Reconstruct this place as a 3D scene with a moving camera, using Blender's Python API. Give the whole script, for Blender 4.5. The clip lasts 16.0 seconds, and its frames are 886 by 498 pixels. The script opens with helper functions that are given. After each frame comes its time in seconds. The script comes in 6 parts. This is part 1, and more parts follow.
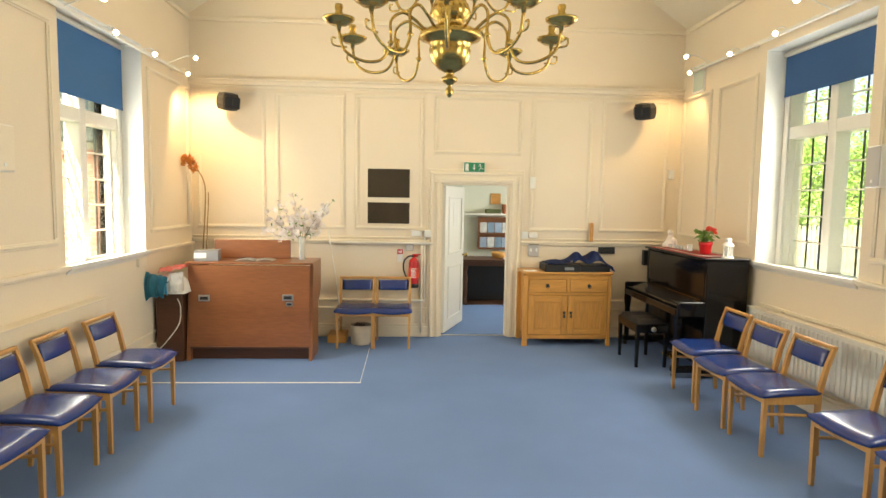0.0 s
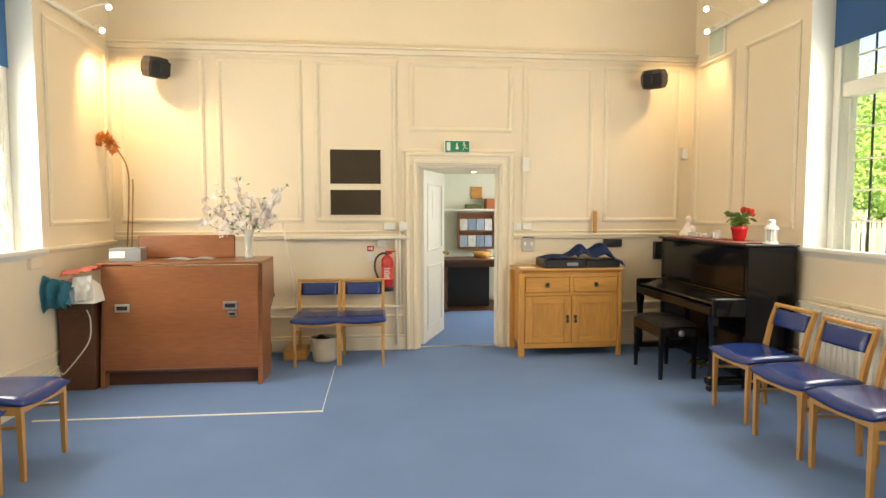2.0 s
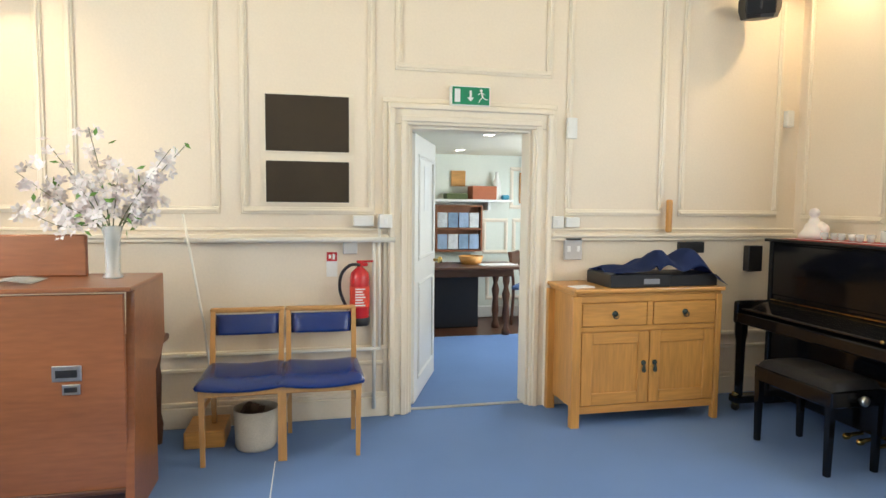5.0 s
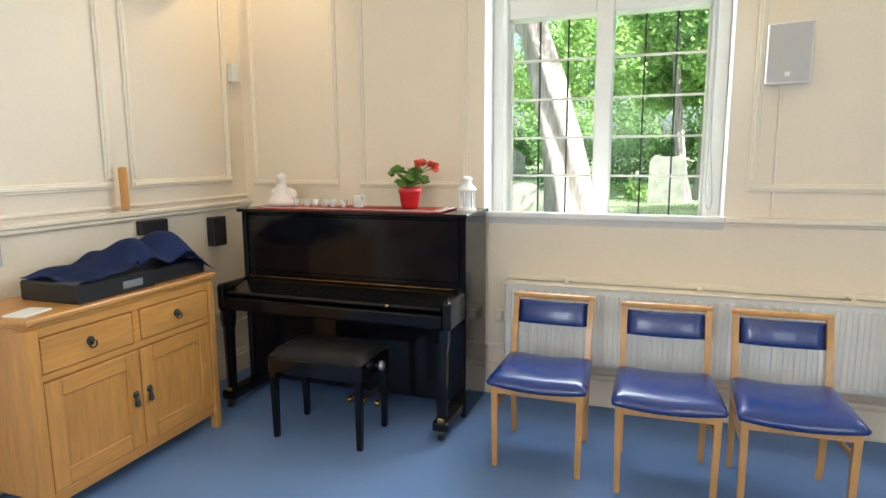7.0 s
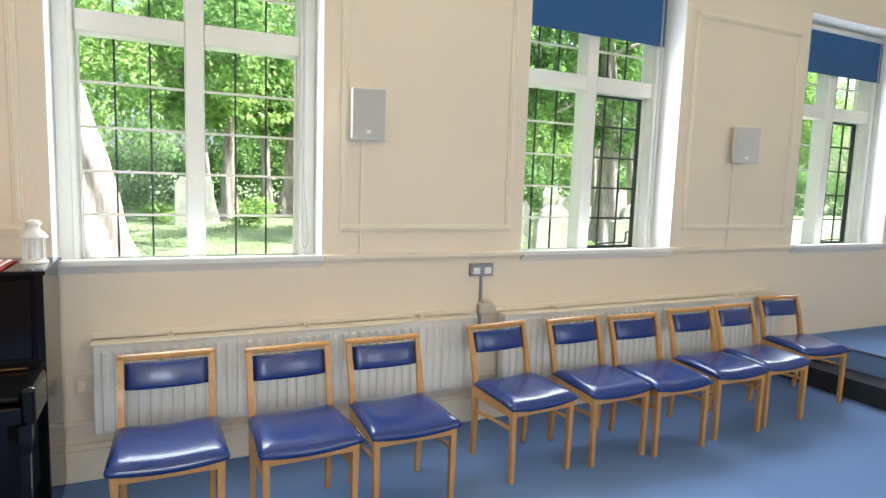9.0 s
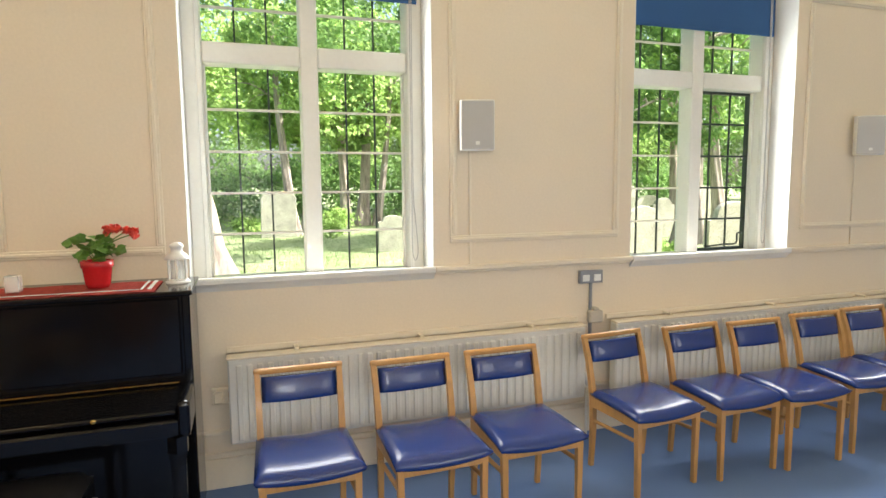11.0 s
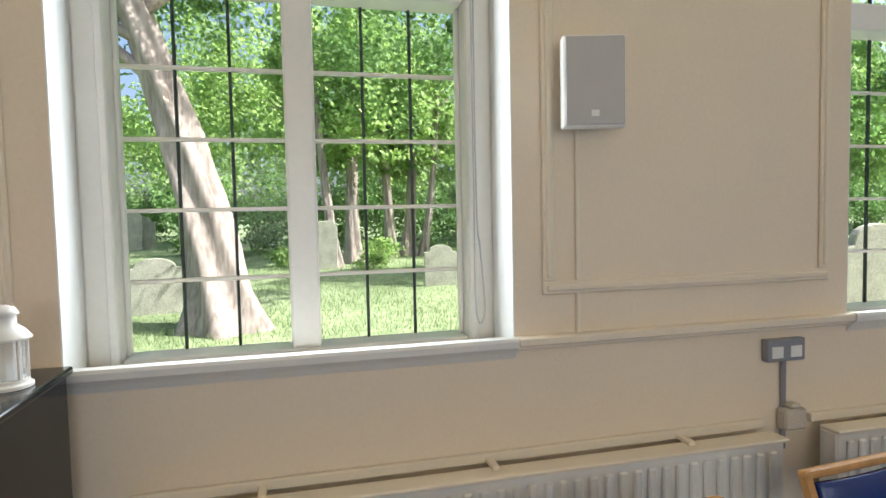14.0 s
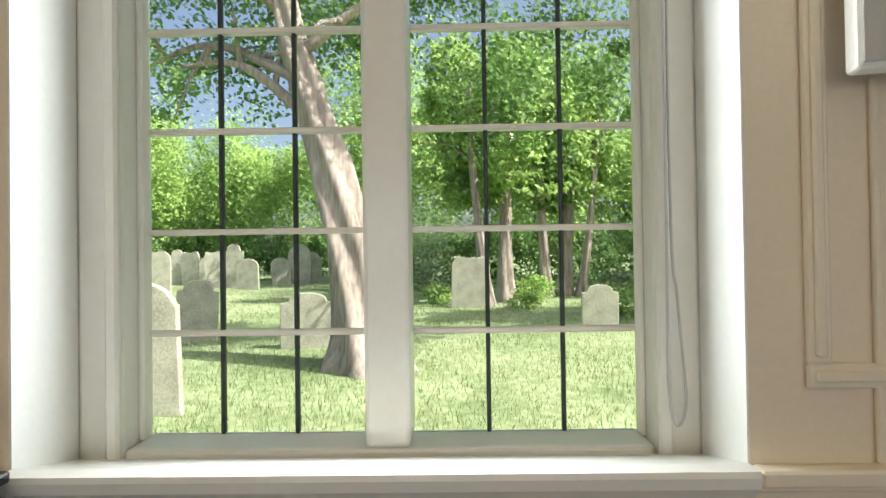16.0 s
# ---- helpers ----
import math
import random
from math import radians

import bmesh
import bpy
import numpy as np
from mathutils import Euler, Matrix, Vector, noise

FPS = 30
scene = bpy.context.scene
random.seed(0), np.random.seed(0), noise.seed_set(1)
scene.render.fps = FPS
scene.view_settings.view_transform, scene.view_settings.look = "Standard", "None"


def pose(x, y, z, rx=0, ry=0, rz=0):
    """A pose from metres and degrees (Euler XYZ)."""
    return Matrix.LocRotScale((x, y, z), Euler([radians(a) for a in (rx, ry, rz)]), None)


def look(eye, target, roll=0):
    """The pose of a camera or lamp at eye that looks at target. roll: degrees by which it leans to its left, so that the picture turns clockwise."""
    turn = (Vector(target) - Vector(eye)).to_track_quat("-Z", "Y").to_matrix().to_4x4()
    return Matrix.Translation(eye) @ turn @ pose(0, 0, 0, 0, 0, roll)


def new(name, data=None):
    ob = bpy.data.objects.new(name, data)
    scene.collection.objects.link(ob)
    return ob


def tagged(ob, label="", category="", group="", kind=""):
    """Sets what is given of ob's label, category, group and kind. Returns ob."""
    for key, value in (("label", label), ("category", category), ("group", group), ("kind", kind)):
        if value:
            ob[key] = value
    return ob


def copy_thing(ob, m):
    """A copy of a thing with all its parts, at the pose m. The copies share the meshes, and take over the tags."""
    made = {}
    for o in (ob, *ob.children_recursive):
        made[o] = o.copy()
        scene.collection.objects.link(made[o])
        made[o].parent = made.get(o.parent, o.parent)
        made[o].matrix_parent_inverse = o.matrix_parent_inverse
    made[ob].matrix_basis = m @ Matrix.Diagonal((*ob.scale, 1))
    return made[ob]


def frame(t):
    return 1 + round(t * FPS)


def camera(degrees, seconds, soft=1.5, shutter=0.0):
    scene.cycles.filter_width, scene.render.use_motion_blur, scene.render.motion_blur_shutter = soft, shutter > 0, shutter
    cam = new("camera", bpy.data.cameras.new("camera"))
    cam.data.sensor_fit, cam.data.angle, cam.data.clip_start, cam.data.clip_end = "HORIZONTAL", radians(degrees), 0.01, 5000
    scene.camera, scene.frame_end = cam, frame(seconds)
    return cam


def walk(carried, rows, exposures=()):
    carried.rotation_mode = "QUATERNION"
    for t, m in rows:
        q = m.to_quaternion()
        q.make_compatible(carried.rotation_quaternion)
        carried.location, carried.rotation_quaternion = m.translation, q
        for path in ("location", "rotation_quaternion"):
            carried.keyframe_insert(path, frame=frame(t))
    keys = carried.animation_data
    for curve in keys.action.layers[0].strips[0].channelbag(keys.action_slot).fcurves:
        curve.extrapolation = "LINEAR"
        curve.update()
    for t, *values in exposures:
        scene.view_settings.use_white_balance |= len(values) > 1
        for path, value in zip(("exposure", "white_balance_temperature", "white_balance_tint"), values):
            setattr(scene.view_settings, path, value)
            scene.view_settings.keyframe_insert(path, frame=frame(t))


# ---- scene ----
cam = camera(73.1, 16.0)
PATH = [
    (0, (0.13, 0.115, 1.726), (0.238, 2.105, 1.556), 0.9),
    (0.5, (0.077, 0.281, 1.668), (0.254, 2.265, 1.485), 0.5),
    (1, (0.093, 0.507, 1.556), (0.294, 2.488, 1.373), 0.6),
    (1.5, (0.096, 0.859, 1.454), (0.318, 2.842, 1.321), -0.1),
    (2, (0.103, 1.269, 1.464), (0.311, 3.254, 1.331), -0.0),
    (2.5, (0.02, 1.649, 1.461), (0.178, 3.639, 1.342), 0.3),
    (3, (-0.05, 2.049, 1.462), (0.103, 4.04, 1.347), 0.3),
    (3.2, (-0.043, 2.207, 1.463), (0.116, 4.197, 1.343), 0.3),
    (5.3, (-0.131, 3.767, 1.384), (0.45, 5.675, 1.227), 0.7),
    (5.5, (-0.133, 3.881, 1.379), (0.64, 5.717, 1.202), 0.6),
    (6, (-0.153, 4.195, 1.335), (0.984, 5.831, 1.162), -0.8),
    (6.5, (-0.088, 4.519, 1.394), (1.423, 5.821, 1.25), -0.8),
    (7, (-0.092, 4.736, 1.488), (1.777, 5.395, 1.186), -0.3),
    (7.3, (-0.099, 4.873, 1.546), (1.847, 5.187, 1.206), -0.6),
    (7.5, (-0.051, 4.942, 1.567), (1.923, 5.034, 1.258), -0.6),
    (8, (-0.003, 5.156, 1.6), (1.903, 4.608, 1.344), 2.4),
    (10.3, (-0.02, 5.287, 1.625), (1.748, 4.377, 1.411), 1.8),
    (10.5, (0.008, 5.359, 1.64), (1.829, 4.56, 1.425), 0.7),
    (11, (0.088, 5.448, 1.643), (1.973, 4.816, 1.433), -0.5),
    (11.5, (0.296, 5.37, 1.639), (2.184, 4.739, 1.438), -0.6),
    (12, (0.522, 5.289, 1.621), (2.416, 4.675, 1.427), -0.7),
    (12.5, (0.789, 5.262, 1.641), (2.687, 4.669, 1.432), -0.7),
    (13, (1.057, 5.166, 1.605), (2.958, 4.574, 1.419), -0.8),
    (13.5, (1.331, 5.096, 1.59), (3.249, 4.552, 1.434), -0.8),
    (14, (1.6, 5.081, 1.574), (3.538, 4.597, 1.463), -1.2),
    (14.5, (1.83, 5.051, 1.561), (3.8, 4.71, 1.497), -1.9),
    (15, (2.02, 4.923, 1.564), (4.02, 4.927, 1.548), -0.9),
    (16, (2.379, 4.906, 1.547), (4.379, 4.934, 1.571), -0.8),
]
walk(cam, [(t, look(eye, target, roll)) for t, eye, target, roll in PATH],
     exposures=[(0, 1.78, 8200, 11), (3.0, 1.82, 8200, 12), (5.5, 1.83, 6300, 11), (6.5, 1.84, 6300, 11), (7.5, 1.86, 6000, 9), (8.2, 1.84, 5800, 10), (10.5, 1.72, 7300, 14), (11.0, 1.68, 7000, 14),
                (11.5, 1.66, 6500, 14), (12.5, 1.48, 6300, 14), (13.5, 1.20, 6400, 14), (14.5, 0.98, 6500, 15), (15.2, 0.90, 6900, 12), (16, 0.88, 6900, 12)])

# ---- world, sun and large lights ----
world = bpy.data.worlds.new("sky")
scene.world = world
world.use_nodes = True
wn = world.node_tree
sky = wn.nodes.new("ShaderNodeTexSky")
sky.sky_type, sky.sun_disc = "NISHITA", False
sky.dust_density, sky.air_density = 5.0, 0.8
sky.sun_elevation, sky.sun_rotation = radians(48), radians(200)
wn.nodes["Background"].inputs[1].default_value = 0.15
wn.links.new(sky.outputs[0], wn.nodes["Background"].inputs[0])

sun = new("sun", bpy.data.lights.new("sun", "SUN"))
sun.data.energy, sun.data.angle, sun.data.color = 5.0, radians(0.6), (1, 0.95, 0.87)
sun.matrix_world = look((-3.4, -9.4, 11.1), (0, 0, 0))

WL, WR, YE, YB = -2.5, 3.47, 7.47, -3.2      # side walls, end wall, back wall
SILL, HEAD, TOPW = 1.15, 3.16, 3.80


def lamp_area(name, m, w, h, watts, colour):
    d = bpy.data.lights.new(name, "AREA")
    d.shape, d.size, d.size_y, d.energy, d.color = "RECTANGLE", w, h, watts, colour
    ob = new(name, d)
    ob.matrix_world = m
    return ob


def lamp_spot(name, eye, target, watts, cone, colour=(1, 0.74, 0.42), blend=0.6):
    d = bpy.data.lights.new(name, "SPOT")
    d.energy, d.spot_size, d.spot_blend, d.color, d.shadow_soft_size = watts, radians(cone), blend, colour, 0.03
    ob = new(name, d)
    ob.matrix_world = look(eye, target)
    return ob


DAY = (0.86, 0.95, 1.0)
RWIN = [(4.372, 5.724), (1.612, 2.992), (-1.20, 0.17)]
LWIN = [(4.80, 6.19), (2.09, 3.48), (-0.62, 0.77)]
for a, b in RWIN:
    lamp_area("window_daylight", look((WR + 0.17, (a + b) / 2, 1.92), (WR - 2, (a + b) / 2, 1.92)), b - a - 0.46, 1.35, 15, DAY)
for k, (a, b) in enumerate(LWIN):
    lamp_area("window_daylight", look((WL - 0.16, (a + b) / 2, 1.83), (WL + 2, (a + b) / 2, 1.83)), b - a - 0.46, 1.22, 15 if k == 0 else 7, DAY)
# added area lamp that brightens the back room; no window is built there
lamp_area("back_room_fill", look((2.9, 9.2, 1.5), (0.9, 9.3, 0.9)), 1.0, 1.0, 13, DAY)

# the lit spotlights of the two wall tracks; those aimed up add ceiling fill
for ex, ey, ez, tx, ty, tz, watts, cone in (
        (WL + 0.24, 6.86, 3.00, WL + 0.25, YE, 2.1, 19, 105), (WR - 0.24, 6.86, 3.16, WR - 0.3, YE, 2.0, 8, 105),
        (WL + 0.42, 6.55, 3.10, 0.6, 3.0, 4.5, 6, 130), (WR - 0.42, 6.55, 3.26, 0.6, 3.0, 4.5, 6, 130),
        (WL + 0.30, 5.25, 3.02, 1.6, 5.6, 4.5, 9, 150), (WR - 0.30, 5.25, 3.18, -0.6, 5.6, 4.5, 7, 150),
        (WL + 0.30, 2.30, 3.02, 1.6, 2.6, 4.5, 9, 150), (WR - 0.30, 2.30, 3.18, -0.6, 2.6, 4.5, 7, 150),
        (WL + 0.30, 4.15, 3.02, 0.6, 4.4, 0.0, 13, 100), (WR - 0.30, 4.15, 3.18, 0.4, 4.6, 0.0, 13, 100)):
    lamp_spot("track_spot_light", (ex, ey, ez), (tx, ty, tz), watts, cone)

# ---- materials ----


def material(name, colour, rough=0.5, metal=0.0, vary=0.12, scale=6.0, fine=90.0, bump=0.15, coat=0.0, spec=0.5, stretch=(1, 1, 1), piece=0.0, tint=None):
    m = bpy.data.materials.new(name)
    m.use_nodes = True
    nt = m.node_tree
    p = nt.nodes["Principled BSDF"]
    co = nt.nodes.new("ShaderNodeTexCoord")
    mp = nt.nodes.new("ShaderNodeMapping")
    mp.inputs["Scale"].default_value = stretch
    nt.links.new(co.outputs["Object"], mp.inputs[0])
    big, small = nt.nodes.new("ShaderNodeTexNoise"), nt.nodes.new("ShaderNodeTexNoise")
    big.inputs["Scale"].default_value, small.inputs["Scale"].default_value = scale, fine
    big.inputs["Detail"].default_value = 4
    for n in (big, small):
        nt.links.new(mp.outputs[0], n.inputs["Vector"])
    add = nt.nodes.new("ShaderNodeMath")
    add.operation = "ADD"
    nt.links.new(big.outputs[0], add.inputs[0])
    nt.links.new(small.outputs[0], add.inputs[1])
    ramp = nt.nodes.new("ShaderNodeMapRange")
    ramp.inputs[1].default_value, ramp.inputs[2].default_value = 0.65, 1.35
    nt.links.new(add.outputs[0], ramp.inputs[0])
    mix = nt.nodes.new("ShaderNodeMix")
    mix.data_type = "RGBA"
    other = tint or tuple(min(1, c * (1 + vary)) for c in colour)
    mix.inputs[6].default_value = (*[c * (1 - vary) for c in colour], 1)
    mix.inputs[7].default_value = (*other, 1)
    nt.links.new(ramp.outputs[0], mix.inputs[0])
    out = mix.outputs[2]
    if piece:
        info, hsv, rng = nt.nodes.new("ShaderNodeObjectInfo"), nt.nodes.new("ShaderNodeHueSaturation"), nt.nodes.new("ShaderNodeMapRange")
        rng.inputs[3].default_value, rng.inputs[4].default_value = 1 - piece, 1 + piece
        nt.links.new(info.outputs["Random"], rng.inputs[0])
        nt.links.new(rng.outputs[0], hsv.inputs["Value"])
        nt.links.new(out, hsv.inputs["Color"])
        out = hsv.outputs[0]
    nt.links.new(out, p.inputs["Base Color"])
    p.inputs["Roughness"].default_value, p.inputs["Metallic"].default_value = rough, metal
    p.inputs["Specular IOR Level"].default_value = spec
    p.inputs["Coat Weight"].default_value = coat
    if bump:
        b = nt.nodes.new("ShaderNodeBump")
        b.inputs["Strength"].default_value, b.inputs["Distance"].default_value = bump, 0.004
        nt.links.new(add.outputs[0], b.inputs["Height"])
        nt.links.new(b.outputs[0], p.inputs["Normal"])
    return m


def glowing(name, colour, strength):
    m = bpy.data.materials.new(name)
    m.use_nodes = True
    p = m.node_tree.nodes["Principled BSDF"]
    p.inputs["Base Color"].default_value = (*colour, 1)
    p.inputs["Emission Color"].default_value = (*colour, 1)
    p.inputs["Emission Strength"].default_value = strength
    return m


def glassy(name, colour=(1, 1, 1), rough=0.0, thin=True):
    m = bpy.data.materials.new(name)
    m.use_nodes = True
    nt = m.node_tree
    if thin:
        nt.nodes.remove(nt.nodes["Principled BSDF"])
        t, g, mx, fr = (nt.nodes.new("ShaderNode" + k) for k in ("BsdfTransparent", "BsdfGlossy", "MixShader", "Fresnel"))
        t.inputs[0].default_value = (*colour, 1)
        g.inputs["Roughness"].default_value = 0.02
        fr.inputs[0].default_value = 1.12
        nt.links.new(fr.outputs[0], mx.inputs[0])
        nt.links.new(t.outputs[0], mx.inputs[1])
        nt.links.new(g.outputs[0], mx.inputs[2])
        nt.links.new(mx.outputs[0], nt.nodes["Material Output"].inputs[0])
    else:
        p = nt.nodes["Principled BSDF"]
        p.inputs["Base Color"].default_value = (*colour, 1)
        p.inputs["Transmission Weight"].default_value = 1
        p.inputs["Roughness"].default_value = rough
    return m


M_WALL = material("cream_painted_plaster", (0.80, 0.695, 0.55), 0.55, vary=0.035, scale=1.3, fine=70, bump=0.12)
M_TRIM = material("cream_gloss_paint", (0.81, 0.72, 0.575), 0.35, vary=0.03, scale=3, fine=60, bump=0.05)
M_CEIL = material("ceiling_paint", (0.82, 0.76, 0.62), 0.7, vary=0.03, scale=1, fine=60, bump=0.08)
M_WHITE = material("white_gloss_paint", (0.80, 0.79, 0.74), 0.3, vary=0.03, scale=4, fine=50, bump=0.05)
M_REVEAL = material("white_reveal_lining", (0.82, 0.83, 0.80), 0.5, vary=0.03, scale=2, fine=60, bump=0.1)
M_CARPET = material("blue_cord_carpet", (0.155, 0.255, 0.49), 0.95, vary=0.08, scale=1.6, fine=260, bump=0.9, spec=0.15)
M_DARKCARPET = material("dark_stair_nosing", (0.02, 0.022, 0.03), 0.8, vary=0.2, fine=200, bump=0.5)
M_BEECH = material("honey_beech_wood", (0.52, 0.275, 0.09), 0.38, vary=0.16, scale=7, fine=60, bump=0.1, stretch=(1, 1, 0.12), coat=0.2)
M_OAK = material("golden_oak_wood", (0.56, 0.27, 0.068), 0.4, vary=0.2, scale=9, fine=70, bump=0.12, stretch=(1, 1, 0.10), coat=0.15)
M_OAKH = material("golden_oak_wood_lengthwise", (0.56, 0.27, 0.068), 0.4, vary=0.2, scale=9, fine=70, bump=0.12, stretch=(0.10, 1, 1), coat=0.15)
M_VINYL = material("navy_blue_vinyl", (0.008, 0.034, 0.185), 0.24, vary=0.12, scale=8, fine=160, bump=0.22, coat=0.25)
M_MAHOG = material("reddish_brown_veneer", (0.27, 0.095, 0.037), 0.35, vary=0.2, scale=5, fine=50, bump=0.06, stretch=(0.15, 1, 1), coat=0.2)
M_MAHOGD = material("dark_brown_veneer", (0.10, 0.038, 0.018), 0.4, vary=0.2, scale=5, fine=50, bump=0.06, stretch=(0.2, 1, 1))
M_EBONY = material("black_polished_lacquer", (0.005, 0.005, 0.006), 0.12, vary=0.2, scale=3, fine=30, bump=0.0, coat=0.0, spec=0.4)
M_BLACK = material("black_plastic", (0.012, 0.012, 0.014), 0.4, vary=0.15, fine=140, bump=0.1)
M_BLACKPAD = material("black_leatherette", (0.010, 0.010, 0.012), 0.5, spec=0.3, vary=0.2, fine=160, bump=0.3)
M_KEYS = material("ivory_keys", (0.75, 0.72, 0.62), 0.25, vary=0.03, bump=0)
M_FELT = material("red_felt", (0.25, 0.02, 0.02), 0.9, fine=200, bump=0.4)
M_BRASS = material("aged_brass", (0.58, 0.40, 0.13), 0.24, 1.0, vary=0.25, scale=14, fine=80, bump=0.05)
M_STEEL = material("brushed_steel", (0.55, 0.55, 0.54), 0.35, 1.0, vary=0.1, bump=0.03)
M_LEAD = material("dark_lead_came", (0.035, 0.05, 0.045), 0.5, 0.3, vary=0.2, bump=0.1)
M_BLIND = material("blue_roller_fabric", (0.035, 0.15, 0.36), 0.85, vary=0.08, scale=2, fine=240, bump=0.3)
M_BLINDR = material("navy_roller_fabric", (0.025, 0.10, 0.26), 0.85, vary=0.08, scale=2, fine=240, bump=0.3)
M_BOARD = material("dark_brown_hessian", (0.050, 0.036, 0.022), 0.95, vary=0.2, scale=5, fine=260, bump=0.6)
M_RED = material("red_enamel", (0.55, 0.02, 0.025), 0.25, vary=0.06, bump=0.02, coat=0.3)
M_PINKRED = material("red_petal", (0.75, 0.06, 0.03), 0.6, vary=0.25, fine=60, bump=0.1)
M_LEAFG = material("geranium_leaf", (0.12, 0.25, 0.04), 0.55, vary=0.3, fine=60, bump=0.2)
M_PETAL = material("white_petal", (0.82, 0.80, 0.74), 0.6, vary=0.08, bump=0.1, tint=(0.85, 0.72, 0.70))
M_DRY = material("dried_stalk", (0.35, 0.22, 0.09), 0.8, vary=0.25, fine=60, bump=0.3)
M_DRYHEAD = material("orange_dried_flower", (0.62, 0.22, 0.05), 0.8, vary=0.3, fine=60, bump=0.4)
M_STALK = material("green_twig", (0.10, 0.11, 0.045), 0.7, vary=0.25, bump=0.2)
M_RUNNER = material("red_woven_cloth", (0.66, 0.05, 0.035), 0.9, vary=0.25, scale=40, fine=240, bump=0.5, tint=(0.80, 0.14, 0.10))
M_CLOTH = material("navy_cloth", (0.022, 0.045, 0.16), 0.85, vary=0.15, scale=5, fine=220, bump=0.3)
M_WICKER = material("pale_fabric_bin", (0.55, 0.50, 0.42), 0.8, vary=0.15, fine=150, bump=0.6)
M_BAGB = material("turquoise_plastic", (0.03, 0.28, 0.42), 0.35, vary=0.2, scale=9, bump=0.4)
M_BAGP = material("pink_plastic", (0.75, 0.20, 0.16), 0.4, vary=0.2, scale=9, bump=0.4)
M_PAPER = material("white_paper", (0.80, 0.80, 0.77), 0.7, vary=0.04, bump=0.05)
M_GREEN = material("sign_green", (0.0, 0.22, 0.10), 0.4, vary=0.04, bump=0)
M_PIPE = material("white_painted_pipe", (0.78, 0.75, 0.67), 0.35, vary=0.04, bump=0.03)
M_GREY = material("grey_metal_plate", (0.30, 0.31, 0.33), 0.4, 0.4, vary=0.06, bump=0.03)
M_SPKW = material("light_grey_grille", (0.50, 0.49, 0.48), 0.6, vary=0.05, scale=5, fine=300, bump=0.4)
M_CABLE = material("pale_cable", (0.65, 0.62, 0.55), 0.5, bump=0)
M_BULB = glowing("lamp_face", (1.0, 0.86, 0.62), 14)
M_DOWN = glowing("downlight_face", (1.0, 0.92, 0.8), 5)
M_PANE = glassy("clear_window_glass", (0.96, 0.99, 0.98))
M_TUMBLER = material("clear_glass", (0.85, 0.88, 0.87), 0.08, vary=0.02, bump=0)
M_TUMBLER.node_tree.nodes["Principled BSDF"].inputs["Alpha"].default_value = 0.3
M_BRICK = material("red_brick", (0.36, 0.13, 0.085), 0.9, vary=0.3, scale=9, fine=60, bump=0.5, piece=0.2)
M_MORTAR = material("pale_mortar", (0.46, 0.42, 0.36), 0.95, vary=0.12, bump=0.4)
M_GRASS = material("rough_grass", (0.17, 0.25, 0.09), 0.95, vary=0.35, scale=0.5, fine=7, bump=0.5, tint=(0.35, 0.42, 0.24))
M_BLADE = material("grass_blade", (0.16, 0.26, 0.055), 0.8, vary=0.4, scale=0.6, fine=14, bump=0, tint=(0.35, 0.46, 0.26))
M_FENCE = material("weathered_grey_wood", (0.25, 0.24, 0.21), 0.9, vary=0.25, scale=5, fine=50, bump=0.4, stretch=(1, 1, 0.1), piece=0.2)
M_STONE = material("weathered_gravestone", (0.33, 0.33, 0.28), 0.95, vary=0.3, scale=4, fine=40, bump=0.8, tint=(0.50, 0.50, 0.42))
# bark and leaf colours are lifted to carry outdoor haze and sun
M_BARK = material("grey_brown_bark", (0.26, 0.21, 0.19), 0.95, vary=0.4, scale=4, fine=18, bump=1.0, stretch=(1, 1, 0.15), tint=(0.47, 0.41, 0.38))
M_LEAF = material("sunlit_leaf", (0.21, 0.42, 0.09), 0.6, vary=0.4, scale=0.5, fine=5, bump=0, tint=(0.48, 0.68, 0.22))
M_LEAFD = material("dark_yew_leaf", (0.11, 0.25, 0.08), 0.6, vary=0.4, scale=0.6, fine=6, bump=0, tint=(0.26, 0.46, 0.14))
for leafm in (M_LEAF, M_LEAFD, M_BLADE):
    lt = leafm.node_tree
    lp = lt.nodes["Principled BSDF"]
    through_leaf, leaf_mix = lt.nodes.new("ShaderNodeBsdfTranslucent"), lt.nodes.new("ShaderNodeMixShader")
    leaf_mix.inputs[0].default_value = 0.45
    lt.links.new(lp.inputs["Base Color"].links[0].from_socket, through_leaf.inputs[0])
    lt.links.new(lp.outputs[0], leaf_mix.inputs[1])
    lt.links.new(through_leaf.outputs[0], leaf_mix.inputs[2])
    lt.links.new(leaf_mix.outputs[0], lt.nodes["Material Output"].inputs[0])

# ---- mesh helpers ----


def finish(name, bm, mat, smooth=False):
    me = bpy.data.meshes.new(name)
    bm.normal_update()
    bm.to_mesh(me)
    bm.free()
    me.materials.append(mat)
    if smooth:
        me.polygons.foreach_set("use_smooth", [True] * len(me.polygons))
    return me


def part(name, bm, mat, parent, label="", smooth=False):
    ob = new(name, finish(name, bm, mat, smooth))
    ob.parent = parent
    if label:
        tagged(ob, label=label)
    return ob


def thing(name, m, label, category, group="", kind=""):
    ob = new(name)
    ob.empty_display_size = 0.1
    ob.matrix_world = m
    return tagged(ob, label, category, group, kind)


